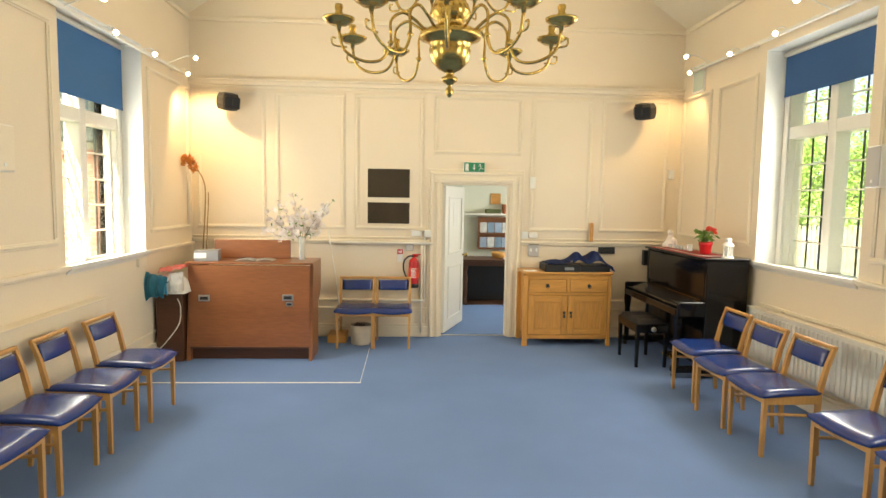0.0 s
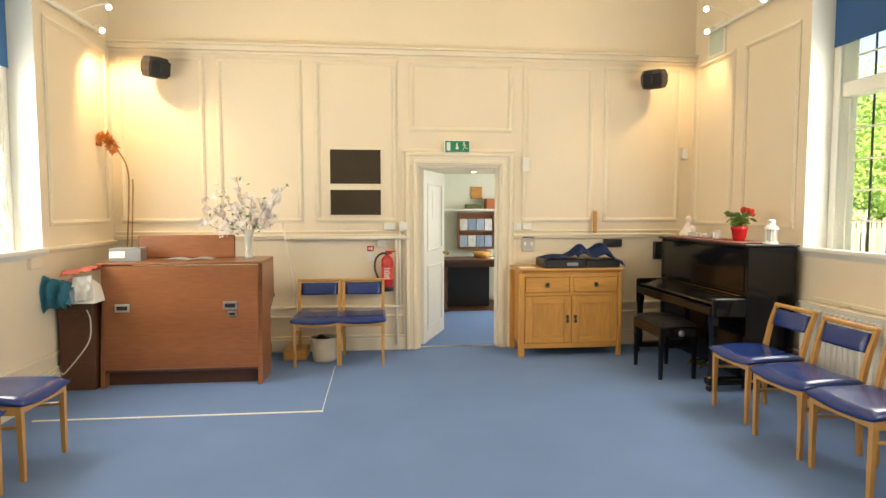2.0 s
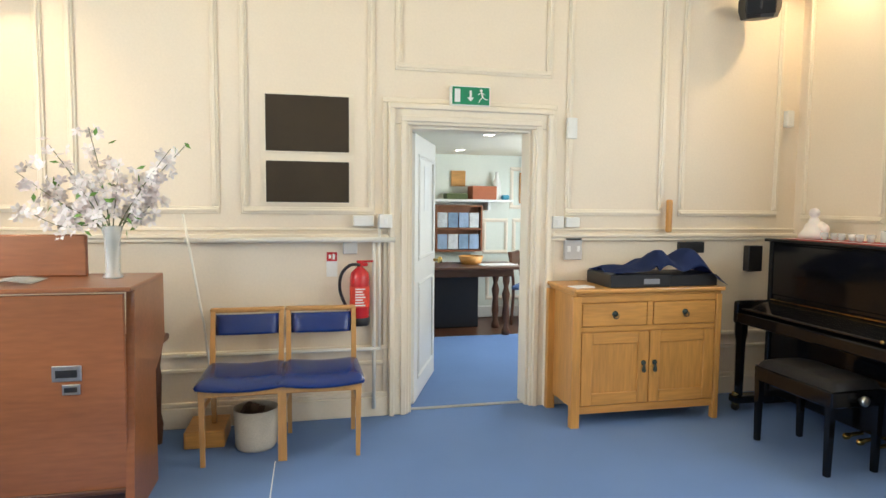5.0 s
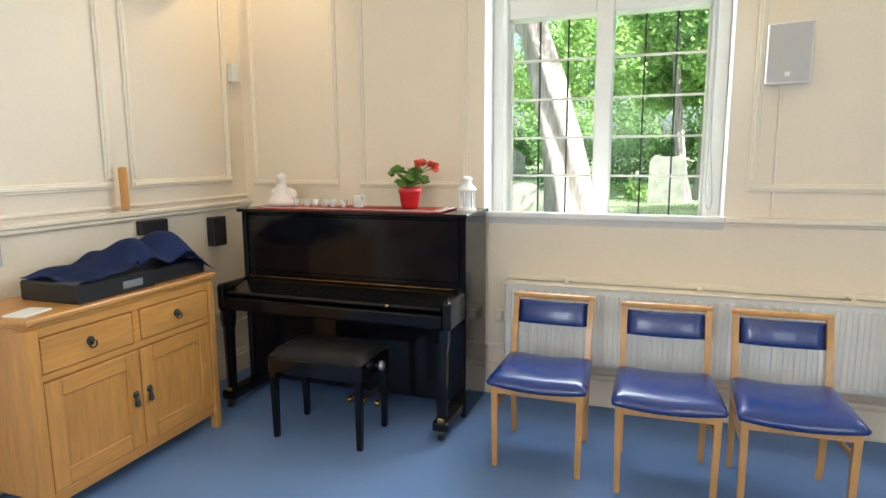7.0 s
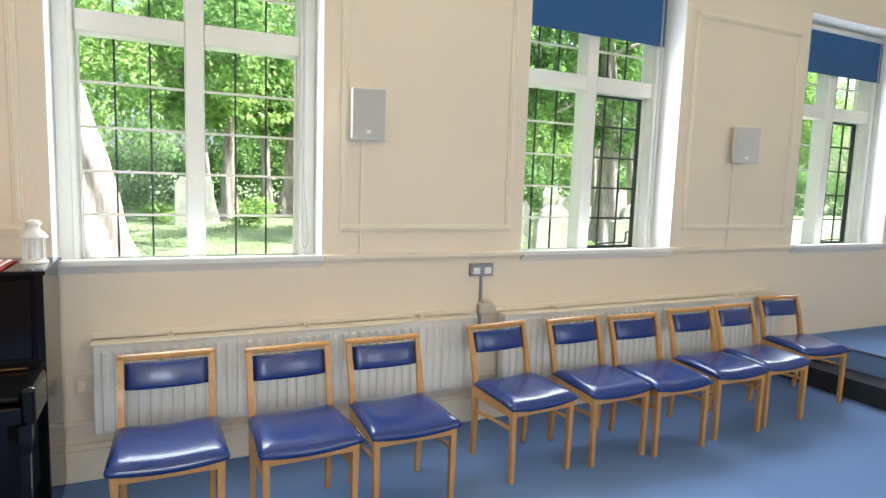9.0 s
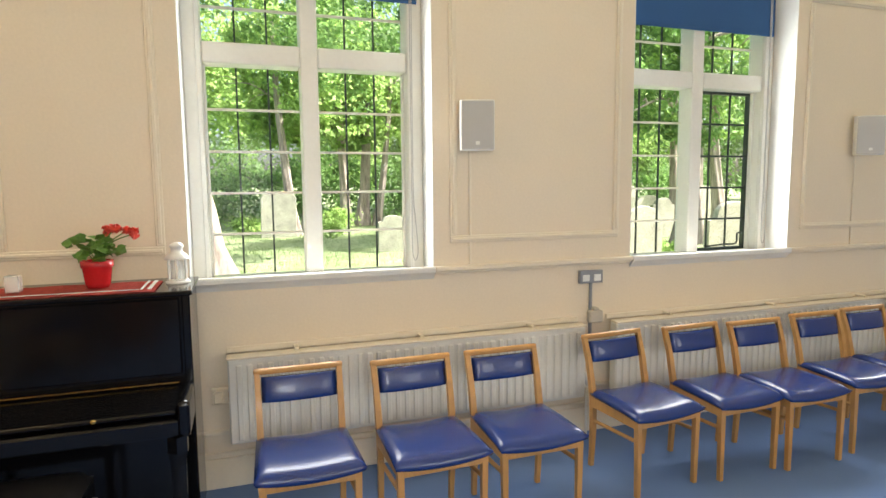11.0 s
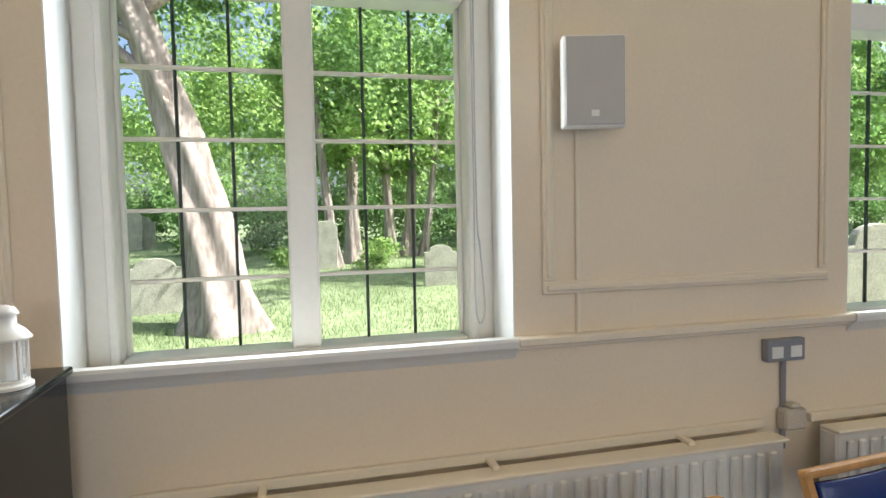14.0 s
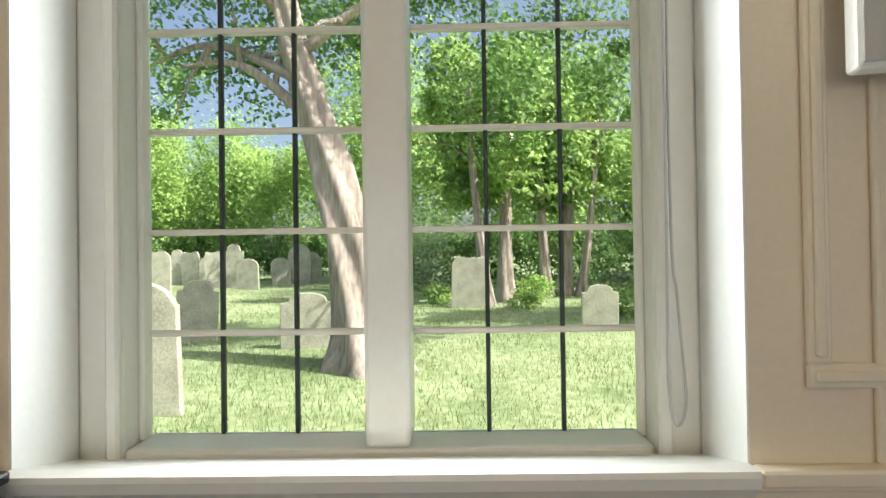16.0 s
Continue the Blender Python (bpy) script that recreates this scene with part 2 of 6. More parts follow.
def solid(name, bm, mat, label, category, m=None, smooth=False, kind="", group=""):
    ob = new(name, finish(name, bm, mat, smooth))
    if m is not None:
        ob.matrix_world = m
    return tagged(ob, label, category, group, kind)


def box(bm, lo, hi, bev=0.0, seg=1, m=None):
    c = [(a + b) / 2 for a, b in zip(lo, hi)]
    s = [abs(b - a) for a, b in zip(lo, hi)]
    r = bmesh.ops.create_cube(bm, size=1, matrix=(m or Matrix()) @ Matrix.Translation(c) @ Matrix.Diagonal((*s, 1)))
    if bev:
        es = {e for v in r["verts"] for e in v.link_edges}
        bmesh.ops.bevel(bm, geom=list(es), offset=min(bev, min(s) * 0.45), segments=seg, profile=0.5, affect="EDGES")
    return bm


def boxes(*items, bev=0.0, seg=1):
    bm = bmesh.new()
    for lo, hi in items:
        box(bm, lo, hi, bev, seg)
    return bm


def lathe(bm, prof, seg=20, at=(0, 0, 0), m=None):
    rings = []
    mm = (m or Matrix()) @ Matrix.Translation(at)
    for r, z in prof:
        rings.append([bm.verts.new(mm @ Vector((max(r, 1e-4) * math.cos(2 * math.pi * k / seg), max(r, 1e-4) * math.sin(2 * math.pi * k / seg), z))) for k in range(seg)])
    for a, b in zip(rings, rings[1:]):
        for k in range(seg):
            bm.faces.new((a[k], a[(k + 1) % seg], b[(k + 1) % seg], b[k]))
    bm.faces.new(list(reversed(rings[0])))
    bm.faces.new(rings[-1])
    return bm


def tube(bm, pts, radius, seg=8):
    pts = [Vector(p) for p in pts]
    rad = radius if isinstance(radius, (list, tuple)) else [radius] * len(pts)
    rings, side = [], None
    for i, p in enumerate(pts):
        d = (pts[min(i + 1, len(pts) - 1)] - pts[max(i - 1, 0)]).normalized()
        side = d.orthogonal() if side is None else (side - d * side.dot(d))
        side.normalize()
        up = d.cross(side)
        rings.append([bm.verts.new(p + rad[i] * (math.cos(2 * math.pi * k / seg) * side + math.sin(2 * math.pi * k / seg) * up)) for k in range(seg)])
    for a, b in zip(rings, rings[1:]):
        for k in range(seg):
            bm.faces.new((a[k], a[(k + 1) % seg], b[(k + 1) % seg], b[k]))
    bm.faces.new(list(reversed(rings[0])))
    bm.faces.new(rings[-1])
    return bm


def sheet(bm, nx, ny, f, thick=0.0):
    g = [[bm.verts.new(f(i / nx, j / ny)) for j in range(ny + 1)] for i in range(nx + 1)]
    fs = [bm.faces.new((g[i][j], g[i + 1][j], g[i + 1][j + 1], g[i][j + 1])) for i in range(nx) for j in range(ny)]
    if thick:
        bmesh.ops.solidify(bm, geom=fs, thickness=thick)
    return bm


def smooth_path(pts, n=6):
    out = []
    P = [Vector(p) for p in pts]
    P = [2 * P[0] - P[1]] + P + [2 * P[-1] - P[-2]]
    for a, b, c, d in zip(P, P[1:], P[2:], P[3:]):
        for k in range(n):
            t = k / n
            out.append(0.5 * ((2 * b) + (c - a) * t + (2 * a - 5 * b + 4 * c - d) * t * t + (3 * b - a - 3 * c + d) * t ** 3))
    out.append(P[-2])
    return out


def quads(name, centres, normals, sizes, mat, aspect=0.55):
    """One mesh of many small pointed leaves."""
    n = len(centres)
    rnd = np.random.normal(size=(n, 3))
    u = np.cross(normals, rnd)
    u /= np.linalg.norm(u, axis=1)[:, None] + 1e-9
    v = np.cross(normals, u)
    v /= np.linalg.norm(v, axis=1)[:, None] + 1e-9
    s = sizes[:, None]
    co = np.stack([centres - u * s, centres - v * s * aspect, centres + u * s, centres + v * s * aspect], 1).reshape(-1, 3)
    me = bpy.data.meshes.new(name)
    me.vertices.add(4 * n)
    me.vertices.foreach_set("co", co.ravel())
    me.loops.add(4 * n)
    me.loops.foreach_set("vertex_index", np.arange(4 * n, dtype=np.int32))
    me.polygons.add(n)
    me.polygons.foreach_set("loop_start", np.arange(0, 4 * n, 4, dtype=np.int32))
    me.update(calc_edges=True)
    me.materials.append(mat)
    return me


# ---- structure ----
TH = 0.42


def wall_with_windows(name, x0, x1, wins, label):
    items, y = [], YB
    for a, b in sorted(wins):
        items.append(((x0, y, -0.3), (x1, a, TOPW)))
        items += [((x0, a, -0.3), (x1, b, SILL - 0.06)), ((x0, a, HEAD), (x1, b, TOPW))]
        y = b
    items.append(((x0, y, -0.3), (x1, YE + 0.15, TOPW)))
    return solid(name, boxes(*items), M_WALL, label, "wall", kind="structure")


wall_with_windows("wall_east", WR, WR + TH, RWIN, "cream painted panelled wall with leaded windows")
wall_with_windows("wall_west", WL - TH, WL, LWIN, "cream painted panelled wall with tall windows")
DX0, DX1, DH = 0.50, 1.345, 1.91
solid("wall_north", boxes(((WL, YE, -0.3), (DX0, YE + 0.15, 4.9)), ((DX1, YE, -0.3), (WR, YE + 0.15, 4.9)), ((DX0, YE, DH), (DX1, YE + 0.15, 4.9))),
      M_WALL, "cream painted panelled end wall with a doorway", "wall", kind="structure")
solid("wall_south", boxes(((WL - TH, YB - 0.2, -0.3), (WR + TH, YB, 4.9))), M_WALL, "plain cream painted wall behind the platform", "wall", kind="structure")
bm = bmesh.new()
mid = (WL + WR) / 2
prof = [(WL - 0.05, TOPW), (WL + 0.35, TOPW + 0.28), (WL + 1.5, 4.7), (WR - 1.5, 4.7), (WR - 0.35, TOPW + 0.28), (WR + 0.05, TOPW)]
prof += [(x, z + 0.12) for x, z in reversed(prof)]
for y in (YB - 0.1, YE + 0.1):
    for x, z in prof:
        bm.verts.new((x, y, z))
bm.verts.ensure_lookup_table()
n = len(prof)
for k in range(n):
    bm.faces.new([bm.verts[i] for i in (k, (k + 1) % n, n + (k + 1) % n, n + k)])
bm.faces.new([bm.verts[k] for k in range(n)])
bm.faces.new([bm.verts[n + k] for k in reversed(range(n))])
bmesh.ops.recalc_face_normals(bm, faces=bm.faces)
solid("ceiling", bm, M_CEIL, "cream painted ceiling sloping up from the walls", "ceiling", kind="structure")
solid("floor", boxes(((WL - 0.1, YB - 0.1, -0.2), (WR + 0.1, YE + 0.25, 0))), M_CARPET, "blue cord carpet over the hall floor", "floor", kind="structure")

stage = thing("platform", pose(0, 0, 0), "low carpeted platform with two dark-edged steps", "platform", kind="structure")
part("step", boxes(((WL, -0.02, 0.001), (WR, 0.28, 0.16)), bev=0.006), M_DARKCARPET, stage, "dark lower step")
part("deck", boxes(((WL, YB, 0.001), (WR, -0.02, 0.32)), bev=0.006), M_CARPET, stage)
part("nosing", boxes(((WL, -0.06, 0.322), (WR, -0.01, 0.328)), ((WL, 0.24, 0.162), (WR, 0.29, 0.168))), M_DARKCARPET, stage, "dark step edging")


def moulding_frame(bm, axis, wall, sgn, a0, a1, z0, z1, w=0.045, d=0.022):
    """A raised rectangular panel moulding on a wall."""
    for (p0, q0, p1, q1) in ((a0, z0, a1, z0 + w), (a0, z1 - w, a1, z1), (a0, z0 + w, a0 + w, z1 - w), (a1 - w, z0 + w, a1, z1 - w)):
        for k, (ins, dd) in enumerate(((0, d * 0.6), (w * 0.28, d))):
            lo, hi = (p0 + ins, q0 + ins), (p1 - ins, q1 - ins)
            if axis == "y":
                box(bm, (lo[0], wall, lo[1]), (hi[0], wall + sgn * dd, hi[1]), 0.004)
            else:
                box(bm, (wall, lo[0], lo[1]), (wall + sgn * dd, hi[0], hi[1]), 0.004)


def panel(axis, wall, sgn, a0, a1, z0, z1):
    bm = bmesh.new()
    moulding_frame(bm, axis, wall, sgn, a0, a1, z0, z1)
    solid("trim", bm, M_TRIM, "raised cream panel moulding on the wall", "moulding", kind="structure", group="wall panel mouldings")


for a0, a1, z0 in ((-2.43, -1.62, 1.33), (-1.50, -0.675, 1.33), (-0.55, 0.275, 1.33), (1.59, 2.35, 1.33), (2.47, 3.31, 1.33), (0.405, 1.48, 2.26)):
    panel("y", YE, -1, a0, a1, z0, 2.96)
for a0, a1 in ((6.72, 7.40), (5.83, 6.57), (3.09, 4.272), (0.28, 1.51), (-2.6, -1.30)):
    panel("x", WR, -1, a0, a1, 1.30, 2.98)
for a0, a1 in ((6.30, 7.36), (3.58, 4.70), (0.87, 1.99), (-2.6, -0.72)):
    panel("x", WL, 1, a0, a1, 1.33, 2.98)


def strip(name, axis, wall, sgn, a0, a1, rows, mat=None, label="cream moulded rail along the wall", cat="rail"):
    bm = bmesh.new()
    for z0, z1, d in rows:
        if axis == "y":
            box(bm, (a0, wall, z0), (a1, wall + sgn * d, z1), 0.005)
        else:
            box(bm, (wall, a0, z0), (wall + sgn * d, a1, z1), 0.005)
    return solid(name, bm, mat or M_TRIM, label, cat, kind="structure")


DADO = ((1.155, 1.18, 0.03), (1.18, 1.205, 0.045), (1.225, 1.245, 0.02))
CORN = ((2.99, 3.02, 0.02), (3.02, 3.07, 0.05), (3.07, 3.095, 0.075))
UPPER = ((3.755, 3.80, 0.03),)
BASE = ((0, 0.13, 0.03), (0.13, 0.16, 0.022))
LOWER = ((0.345, 0.37, 0.018), (0.445, 0.475, 0.022))
for a0, a1 in ((WL, 0.362), (1.485, WR)):
    strip("trim", "y", YE, -1, a0, a1, DADO)
    strip("baseboard", "y", YE, -1, a0, a1, BASE, label="cream painted skirting board", cat="skirting")
    strip("trim", "y", YE, -1, a0, a1, LOWER)
strip("trim", "y", YE, -1, WL, WR, CORN, label="cream cornice moulding under the gable", cat="cornice")
strip("trim", "y", YE, -1, WL, WR, UPPER, label="thin cream moulding high on the gable", cat="moulding")
RLINE = ((1.118, 1.135, 0.02), (1.135, 1.165, 0.045))
for wall, sgn, wins in ((WR, -1, RWIN), (WL, 1, LWIN)):
    y = YB
    for a, b in sorted(wins) + [(YE - 0.05, YE - 0.05)]:
        strip("trim", "x", wall, sgn, y, a, RLINE)
        y = b
    strip("trim", "x", wall, sgn, YB, YE - 0.05, UPPER, label="thin cream moulding under the ceiling slope", cat="moulding")
    strip("baseboard", "x", wall, sgn, 0.29, YE - 0.05, ((0, 0.17, 0.03), (0.17, 0.2, 0.022)), label="cream painted skirting board", cat="skirting")
    strip("trim", "x", wall, sgn, 0.29, YE - 0.05, ((0.30, 0.325, 0.02),))


def window(name, wall, sgn, a, b, label, casement=False, blind=0.42, roller=None):
    """A four-light timber window with leaded panes; sgn points out of the room."""
    w = thing(name, pose(0, 0, 0), label, "window", kind="structure")
    f0, f1, gx = wall + sgn * 0.20, wall + sgn * 0.34, wall + sgn * 0.318
    zt = HEAD
    # frame: jambs, head, sill rail, mullion, transom
    bm = bmesh.new()
    jw = 0.10
    ym = (a + b) / 2
    mul = 0.05
    tz0, tz1 = 2.325, 2.44
    g0 = 1.135
    for (y0, y1, z0, z1) in ((a, a + jw, 1.10, zt), (b - jw, b, 1.10, zt), (a + jw, b - jw, zt - 0.09, zt), (a + jw, b - jw, 1.09, g0), (ym - mul, ym + mul, g0, zt - 0.09),
                             (a + jw, ym - mul, tz0, tz1), (ym + mul, b - jw, tz0, tz1)):
        box(bm, (f0, y0, z0), (f1, y1, z1), 0.010, 2)
    part("window_frame", bm, M_WHITE, w)
    bm = bmesh.new()
    for y0, y1 in ((a, a + jw), (b - jw, b)):      # moulded beads on the jambs
        yy = y1 - 0.03 if y0 == a else y0
        box(bm, (f0 - sgn * 0.02, yy, 1.10), (f0, yy + 0.03, zt - 0.05), 0.006)
        yy = y1 if y0 == a else y0 - 0.014
        box(bm, (gx - sgn * 0.055, yy, g0), (gx - sgn * 0.02, yy + 0.014, tz0), 0.004)
    part("bead", bm, M_WHITE, w)
    for y0, y1 in ((a, a + 0.004), (b - 0.004, b)):
        part("reveal", boxes(((wall + sgn * 0.001, y0, 1.11), (f0 - sgn * 0.001, y1, zt))), M_REVEAL, w, "thin white lining on the reveal")
    part("reveal", boxes(((wall + sgn * 0.001, a + 0.004, zt - 0.004), (f0 - sgn * 0.001, b - 0.004, zt))), M_REVEAL, w, "thin white lining on the reveal")
    # sloping inner sill board with a rounded nose
    bm = bmesh.new()
    prof = [(wall - sgn * 0.043, 1.1655), (wall - sgn * 0.0465, 1.155), (wall - sgn * 0.044, 1.135), (wall - sgn * 0.02, 1.115), (wall, 1.09), (f0 + sgn * 0.05, 1.05), (f0 + sgn * 0.05, 1.105), (wall, 1.1655)]
    ends = []
    for y in (a + 0.002, b - 0.002):
        ends.append([bm.verts.new((x, y, z)) for x, z in prof])
    for k in range(len(prof)):
        bm.faces.new((ends[0][k], ends[0][(k + 1) % len(prof)], ends[1][(k + 1) % len(prof)], ends[1][k]))
    bm.faces.new(ends[0])
    bm.faces.new(ends[1])
    bmesh.ops.recalc_face_normals(bm, faces=bm.faces)
    part("window_sill", bm, M_WHITE, w, "white painted sill board")
    lights = [(a + jw, ym - mul, g0, tz0), (ym + mul, b - jw, g0, tz0), (a + jw, ym - mul, tz1, zt - 0.09), (ym + mul, b - jw, tz1, zt - 0.09)]
    for k, (y0, y1, z0, z1) in enumerate(lights):
        p = part("pane", boxes(((gx, y0, z0), (gx + sgn * 0.004, y1, z1))), M_PANE, w)
        p.visible_shadow = False
        rows = 5 if k < 2 else 3
        bm = bmesh.new()
        for i in (1, 2):
            y = y0 + (y1 - y0) * i / 3
            box(bm, (gx - sgn * 0.006, y - 0.005, z0), (gx + sgn * 0.010, y + 0.005, z1), 0.002)
        part("lead_came", bm, M_LEAD, p, "dark vertical lead strip")
        bm = bmesh.new()
        for i in range(1, rows):
            z = z0 + (z1 - z0) * i / rows
            box(bm, (gx - sgn * 0.011, y0, z - 0.007), (gx + sgn * 0.012, y1, z + 0.007), 0.003)
        part("glazing_bar", bm, M_LEAD if casement and k == 0 else M_PIPE, p, "thin horizontal bar")
        if casement and k == 0:
            q = 0.018
            fr = boxes(((gx - sgn * 0.02, y0, z0), (gx + sgn * 0.02, y0 + q, z1)), ((gx - sgn * 0.02, y1 - q, z0), (gx + sgn * 0.02, y1, z1)),
                       ((gx - sgn * 0.02, y0 + q, z0), (gx + sgn * 0.02, y1 - q, z0 + q)), ((gx - sgn * 0.02, y0 + q, z1 - q), (gx + sgn * 0.02, y1 - q, z1)))
            part("casement", fr, M_LEAD, p, "black metal opening frame")
            bm = tube(bmesh.new(), smooth_path([(gx - sgn * 0.03, y0 + 0.4, g0 + 0.03), (gx - sgn * 0.06, y0 + 0.25, g0 + 0.045), (gx - sgn * 0.06, y0 + 0.13, g0 + 0.05), (gx - sgn * 0.05, y0 + 0.11, g0 + 0.12), (gx - sgn * 0.05, y0 + 0.07, g0 + 0.13)]), 0.007, 6)
            part("stay", bm, M_LEAD, p, "curled black casement stay", True)
    bx = wall + sgn * 0.17
    bl = thing("roller_blind", pose(0, 0, 0), "blue roller blind pulled part way down in the window recess", "blind", group="roller blinds")
    part("roller", lathe(bmesh.new(), [(0.022, 0), (0.022, b - a - 0.06)], 12, m=Matrix.Translation((bx, a + 0.03, zt - 0.05)) @ pose(0, 0, 0, -90)), M_WHITE, bl, "white roller tube", True)
    part("fabric", boxes(((bx - 0.0015, a + 0.04, zt - blind), (bx + 0.0015, b - 0.04, zt - 0.05))), roller or M_BLINDR, bl)
    part("bottom_bar", boxes(((bx - 0.006, a + 0.04, zt - blind - 0.02), (bx + 0.006, b - 0.04, zt - blind)), bev=0.003), roller or M_BLINDR, bl)
    yc = a + 0.075
    loop = smooth_path([(bx - sgn * 0.01, yc + 0.012, zt - 0.06), (bx - sgn * 0.01, yc + 0.010, 1.7), (bx - sgn * 0.01, yc + 0.012, 1.3), (bx - sgn * 0.01, yc - 0.002, 1.19), (bx - sgn * 0.01, yc - 0.024, 1.24), (bx - sgn * 0.01, yc - 0.010, 1.45), (bx - sgn * 0.01, yc + 0.002, 1.7), (bx - sgn * 0.01, yc, zt - 0.06)], 8)
    part("chain", tube(bmesh.new(), loop, 0.0032, 5), M_SPKW, bl, "white bead chain", True)
    return w


for k, (a, b) in enumerate(RWIN):
    window("window_%d" % (k + 1), WR, 1, a, b, "white painted window with leaded panes facing the graveyard", casement=k > 0, blind=0.42)
for k, (a, b) in enumerate(LWIN):
    window("window_%d" % (k + 4), WL, -1, a, b, "white painted window with leaded panes and a deep reveal", blind=0.62, roller=M_BLIND)

# doorway: architrave, lining, door leaf, threshold
dw = thing("door_1", pose(0, 0, 0), "white panelled door standing open into the back room", "door", kind="structure")
bm = bmesh.new()
for w0, w1, d in ((0, 0.14, 0.03), (0.02, 0.06, 0.045), (0.10, 0.135, 0.055), (0.14, 0.175, 0.018)):
    box(bm, (DX0 - w1, YE - d, 0), (DX0 - w0, YE + 0.001, DH + w0), 0.006)
    box(bm, (DX1 + w0, YE - d, 0), (DX1 + w1, YE + 0.001, DH + w0), 0.006)
    box(bm, (DX0 - w1, YE - d, DH + w0), (DX1 + w1, YE + 0.001, DH + w1), 0.006)
part("architrave", bm, M_TRIM, dw)
part("lining", boxes(((DX0, YE, 0), (DX0 + 0.02, YE + 0.15, DH)), ((DX1 - 0.02, YE, 0), (DX1, YE + 0.15, DH)), ((DX0 + 0.02, YE, DH - 0.02), (DX1 - 0.02, YE + 0.15, DH)), bev=0.003), M_TRIM, dw)
part("threshold", boxes(((DX0, YE + 0.04, 0), (DX1, YE + 0.08, 0.008)), bev=0.003), M_STEEL, dw, "bright metal threshold strip")
leaf = boxes(((0, -0.02, 0.01), (0.84, 0.02, DH - 0.03)), bev=0.003)
for z0, z1 in ((0.15, 0.85), (1.0, 1.75)):
    moulding_frame(leaf, "y", -0.02, -1, 0.12, 0.72, z0, z1, 0.03, 0.012)
leaf.transform(pose(DX0 + 0.045, YE + 0.15, 0, 0, 0, 69))
lf = part("door_leaf", leaf, M_WHITE, dw)
kn = lathe(bmesh.new(), [(0.012, 0), (0.012, 0.035), (0.027, 0.04), (0.03, 0.055), (0.02, 0.07)], 14, m=pose(DX0 + 0.045, YE + 0.15, 0, 0, 0, 69) @ pose(0.78, -0.02, 0.95, 90))
part("door_knob", kn, M_BRASS, lf, "dark brass knob", True)
part("notice", boxes(((0.33, -0.024, 1.35), (0.52, -0.021, 1.68))), M_PAPER, lf).data.transform(pose(DX0 + 0.045, YE + 0.15, 0, 0, 0, 69))

# ---- things in the hall ----


def chair(m, label, group):
    """A beech stacking chair; its front looks along -y."""
    c = thing("chair", m, label, "chair", group)
    for sx in (-1, 1):
        bm = bmesh.new()
        tube(bm, [(sx * 0.198, -0.20, 0), (sx * 0.200, -0.20, 0.25), (sx * 0.202, -0.198, 0.425)], [0.017, 0.0195, 0.022], 4)
        part("leg", bm, M_BEECH, c)
        bm = bmesh.new()
        tube(bm, [(sx * 0.190, 0.20, 0), (sx * 0.192, 0.185, 0.22), (sx * 0.194, 0.185, 0.43), (sx * 0.196, 0.228, 0.62), (sx * 0.198, 0.278, 0.765)], [0.017, 0.02, 0.022, 0.02, 0.018], 4)
        part("leg", bm, M_BEECH, c)
        part("side_rail", boxes(((sx * 0.212, -0.19, 0.365), (sx * 0.190, 0.18, 0.425)), bev=0.004), M_BEECH, c)
        part("stretcher", tube(bmesh.new(), [(sx * 0.2, -0.195, 0.30), (sx * 0.192, 0.185, 0.28)], 0.011, 8), M_BEECH, c)
    part("front_rail", boxes(((-0.19, -0.213, 0.372), (0.19, -0.190, 0.427)), bev=0.004), M_BEECH, c)
    part("back_rail", boxes(((-0.18, 0.170, 0.372), (0.18, 0.190, 0.422)), bev=0.004), M_BEECH, c)
    part("top_rail", boxes(((-0.215, 0.258, 0.738), (0.215, 0.290, 0.768)), bev=0.010, seg=2), M_BEECH, c)

    def cushion(u, v):
        x, y = -1 + 2 * u, -1 + 2 * v
        edge = (1 - abs(x) ** 6) * (1 - abs(y) ** 6)
        w = 0.235 - 0.02 * v
        return Vector((x * w, -0.235 + 0.43 * v, 0.427 + 0.020 * x * x - 0.012 * (1 - v) ** 3 + 0.036 * edge ** 0.45))
    bm = sheet(bmesh.new(), 18, 14, cushion)
    rim = [e for e in bm.edges if e.is_boundary]
    ext = bmesh.ops.extrude_edge_only(bm, edges=rim)
    for v in ext["geom"]:
        if isinstance(v, bmesh.types.BMVert):
            v.co.z -= 0.018
            v.co.x *= 0.97
            v.co.y *= 0.97
    bmesh.ops.contextual_create(bm, geom=[e for e in bm.edges if e.is_boundary])
    part("seat", bm, M_VINYL, c, "blue vinyl saddle seat", True)

    def pad(u, v):
        x = -1 + 2 * u
        a = 2 * math.pi * v
        r = 0.058
        return Vector((x * 0.180, 0.242 + 0.014 * math.cos(a) * (1 - abs(x) ** 8) ** 0.5 - 0.012 * (1 - x * x) + 0.019 * math.sin(a), 0.672 + r * max(-1, min(1, 1.25 * math.sin(a)))))
    bm = sheet(bmesh.new(), 14, 20, pad)
    bmesh.ops.remove_doubles(bm, verts=bm.verts, dist=0.0005)
    part("backrest", bm, M_VINYL, c, "padded blue vinyl backrest", True)
    return c


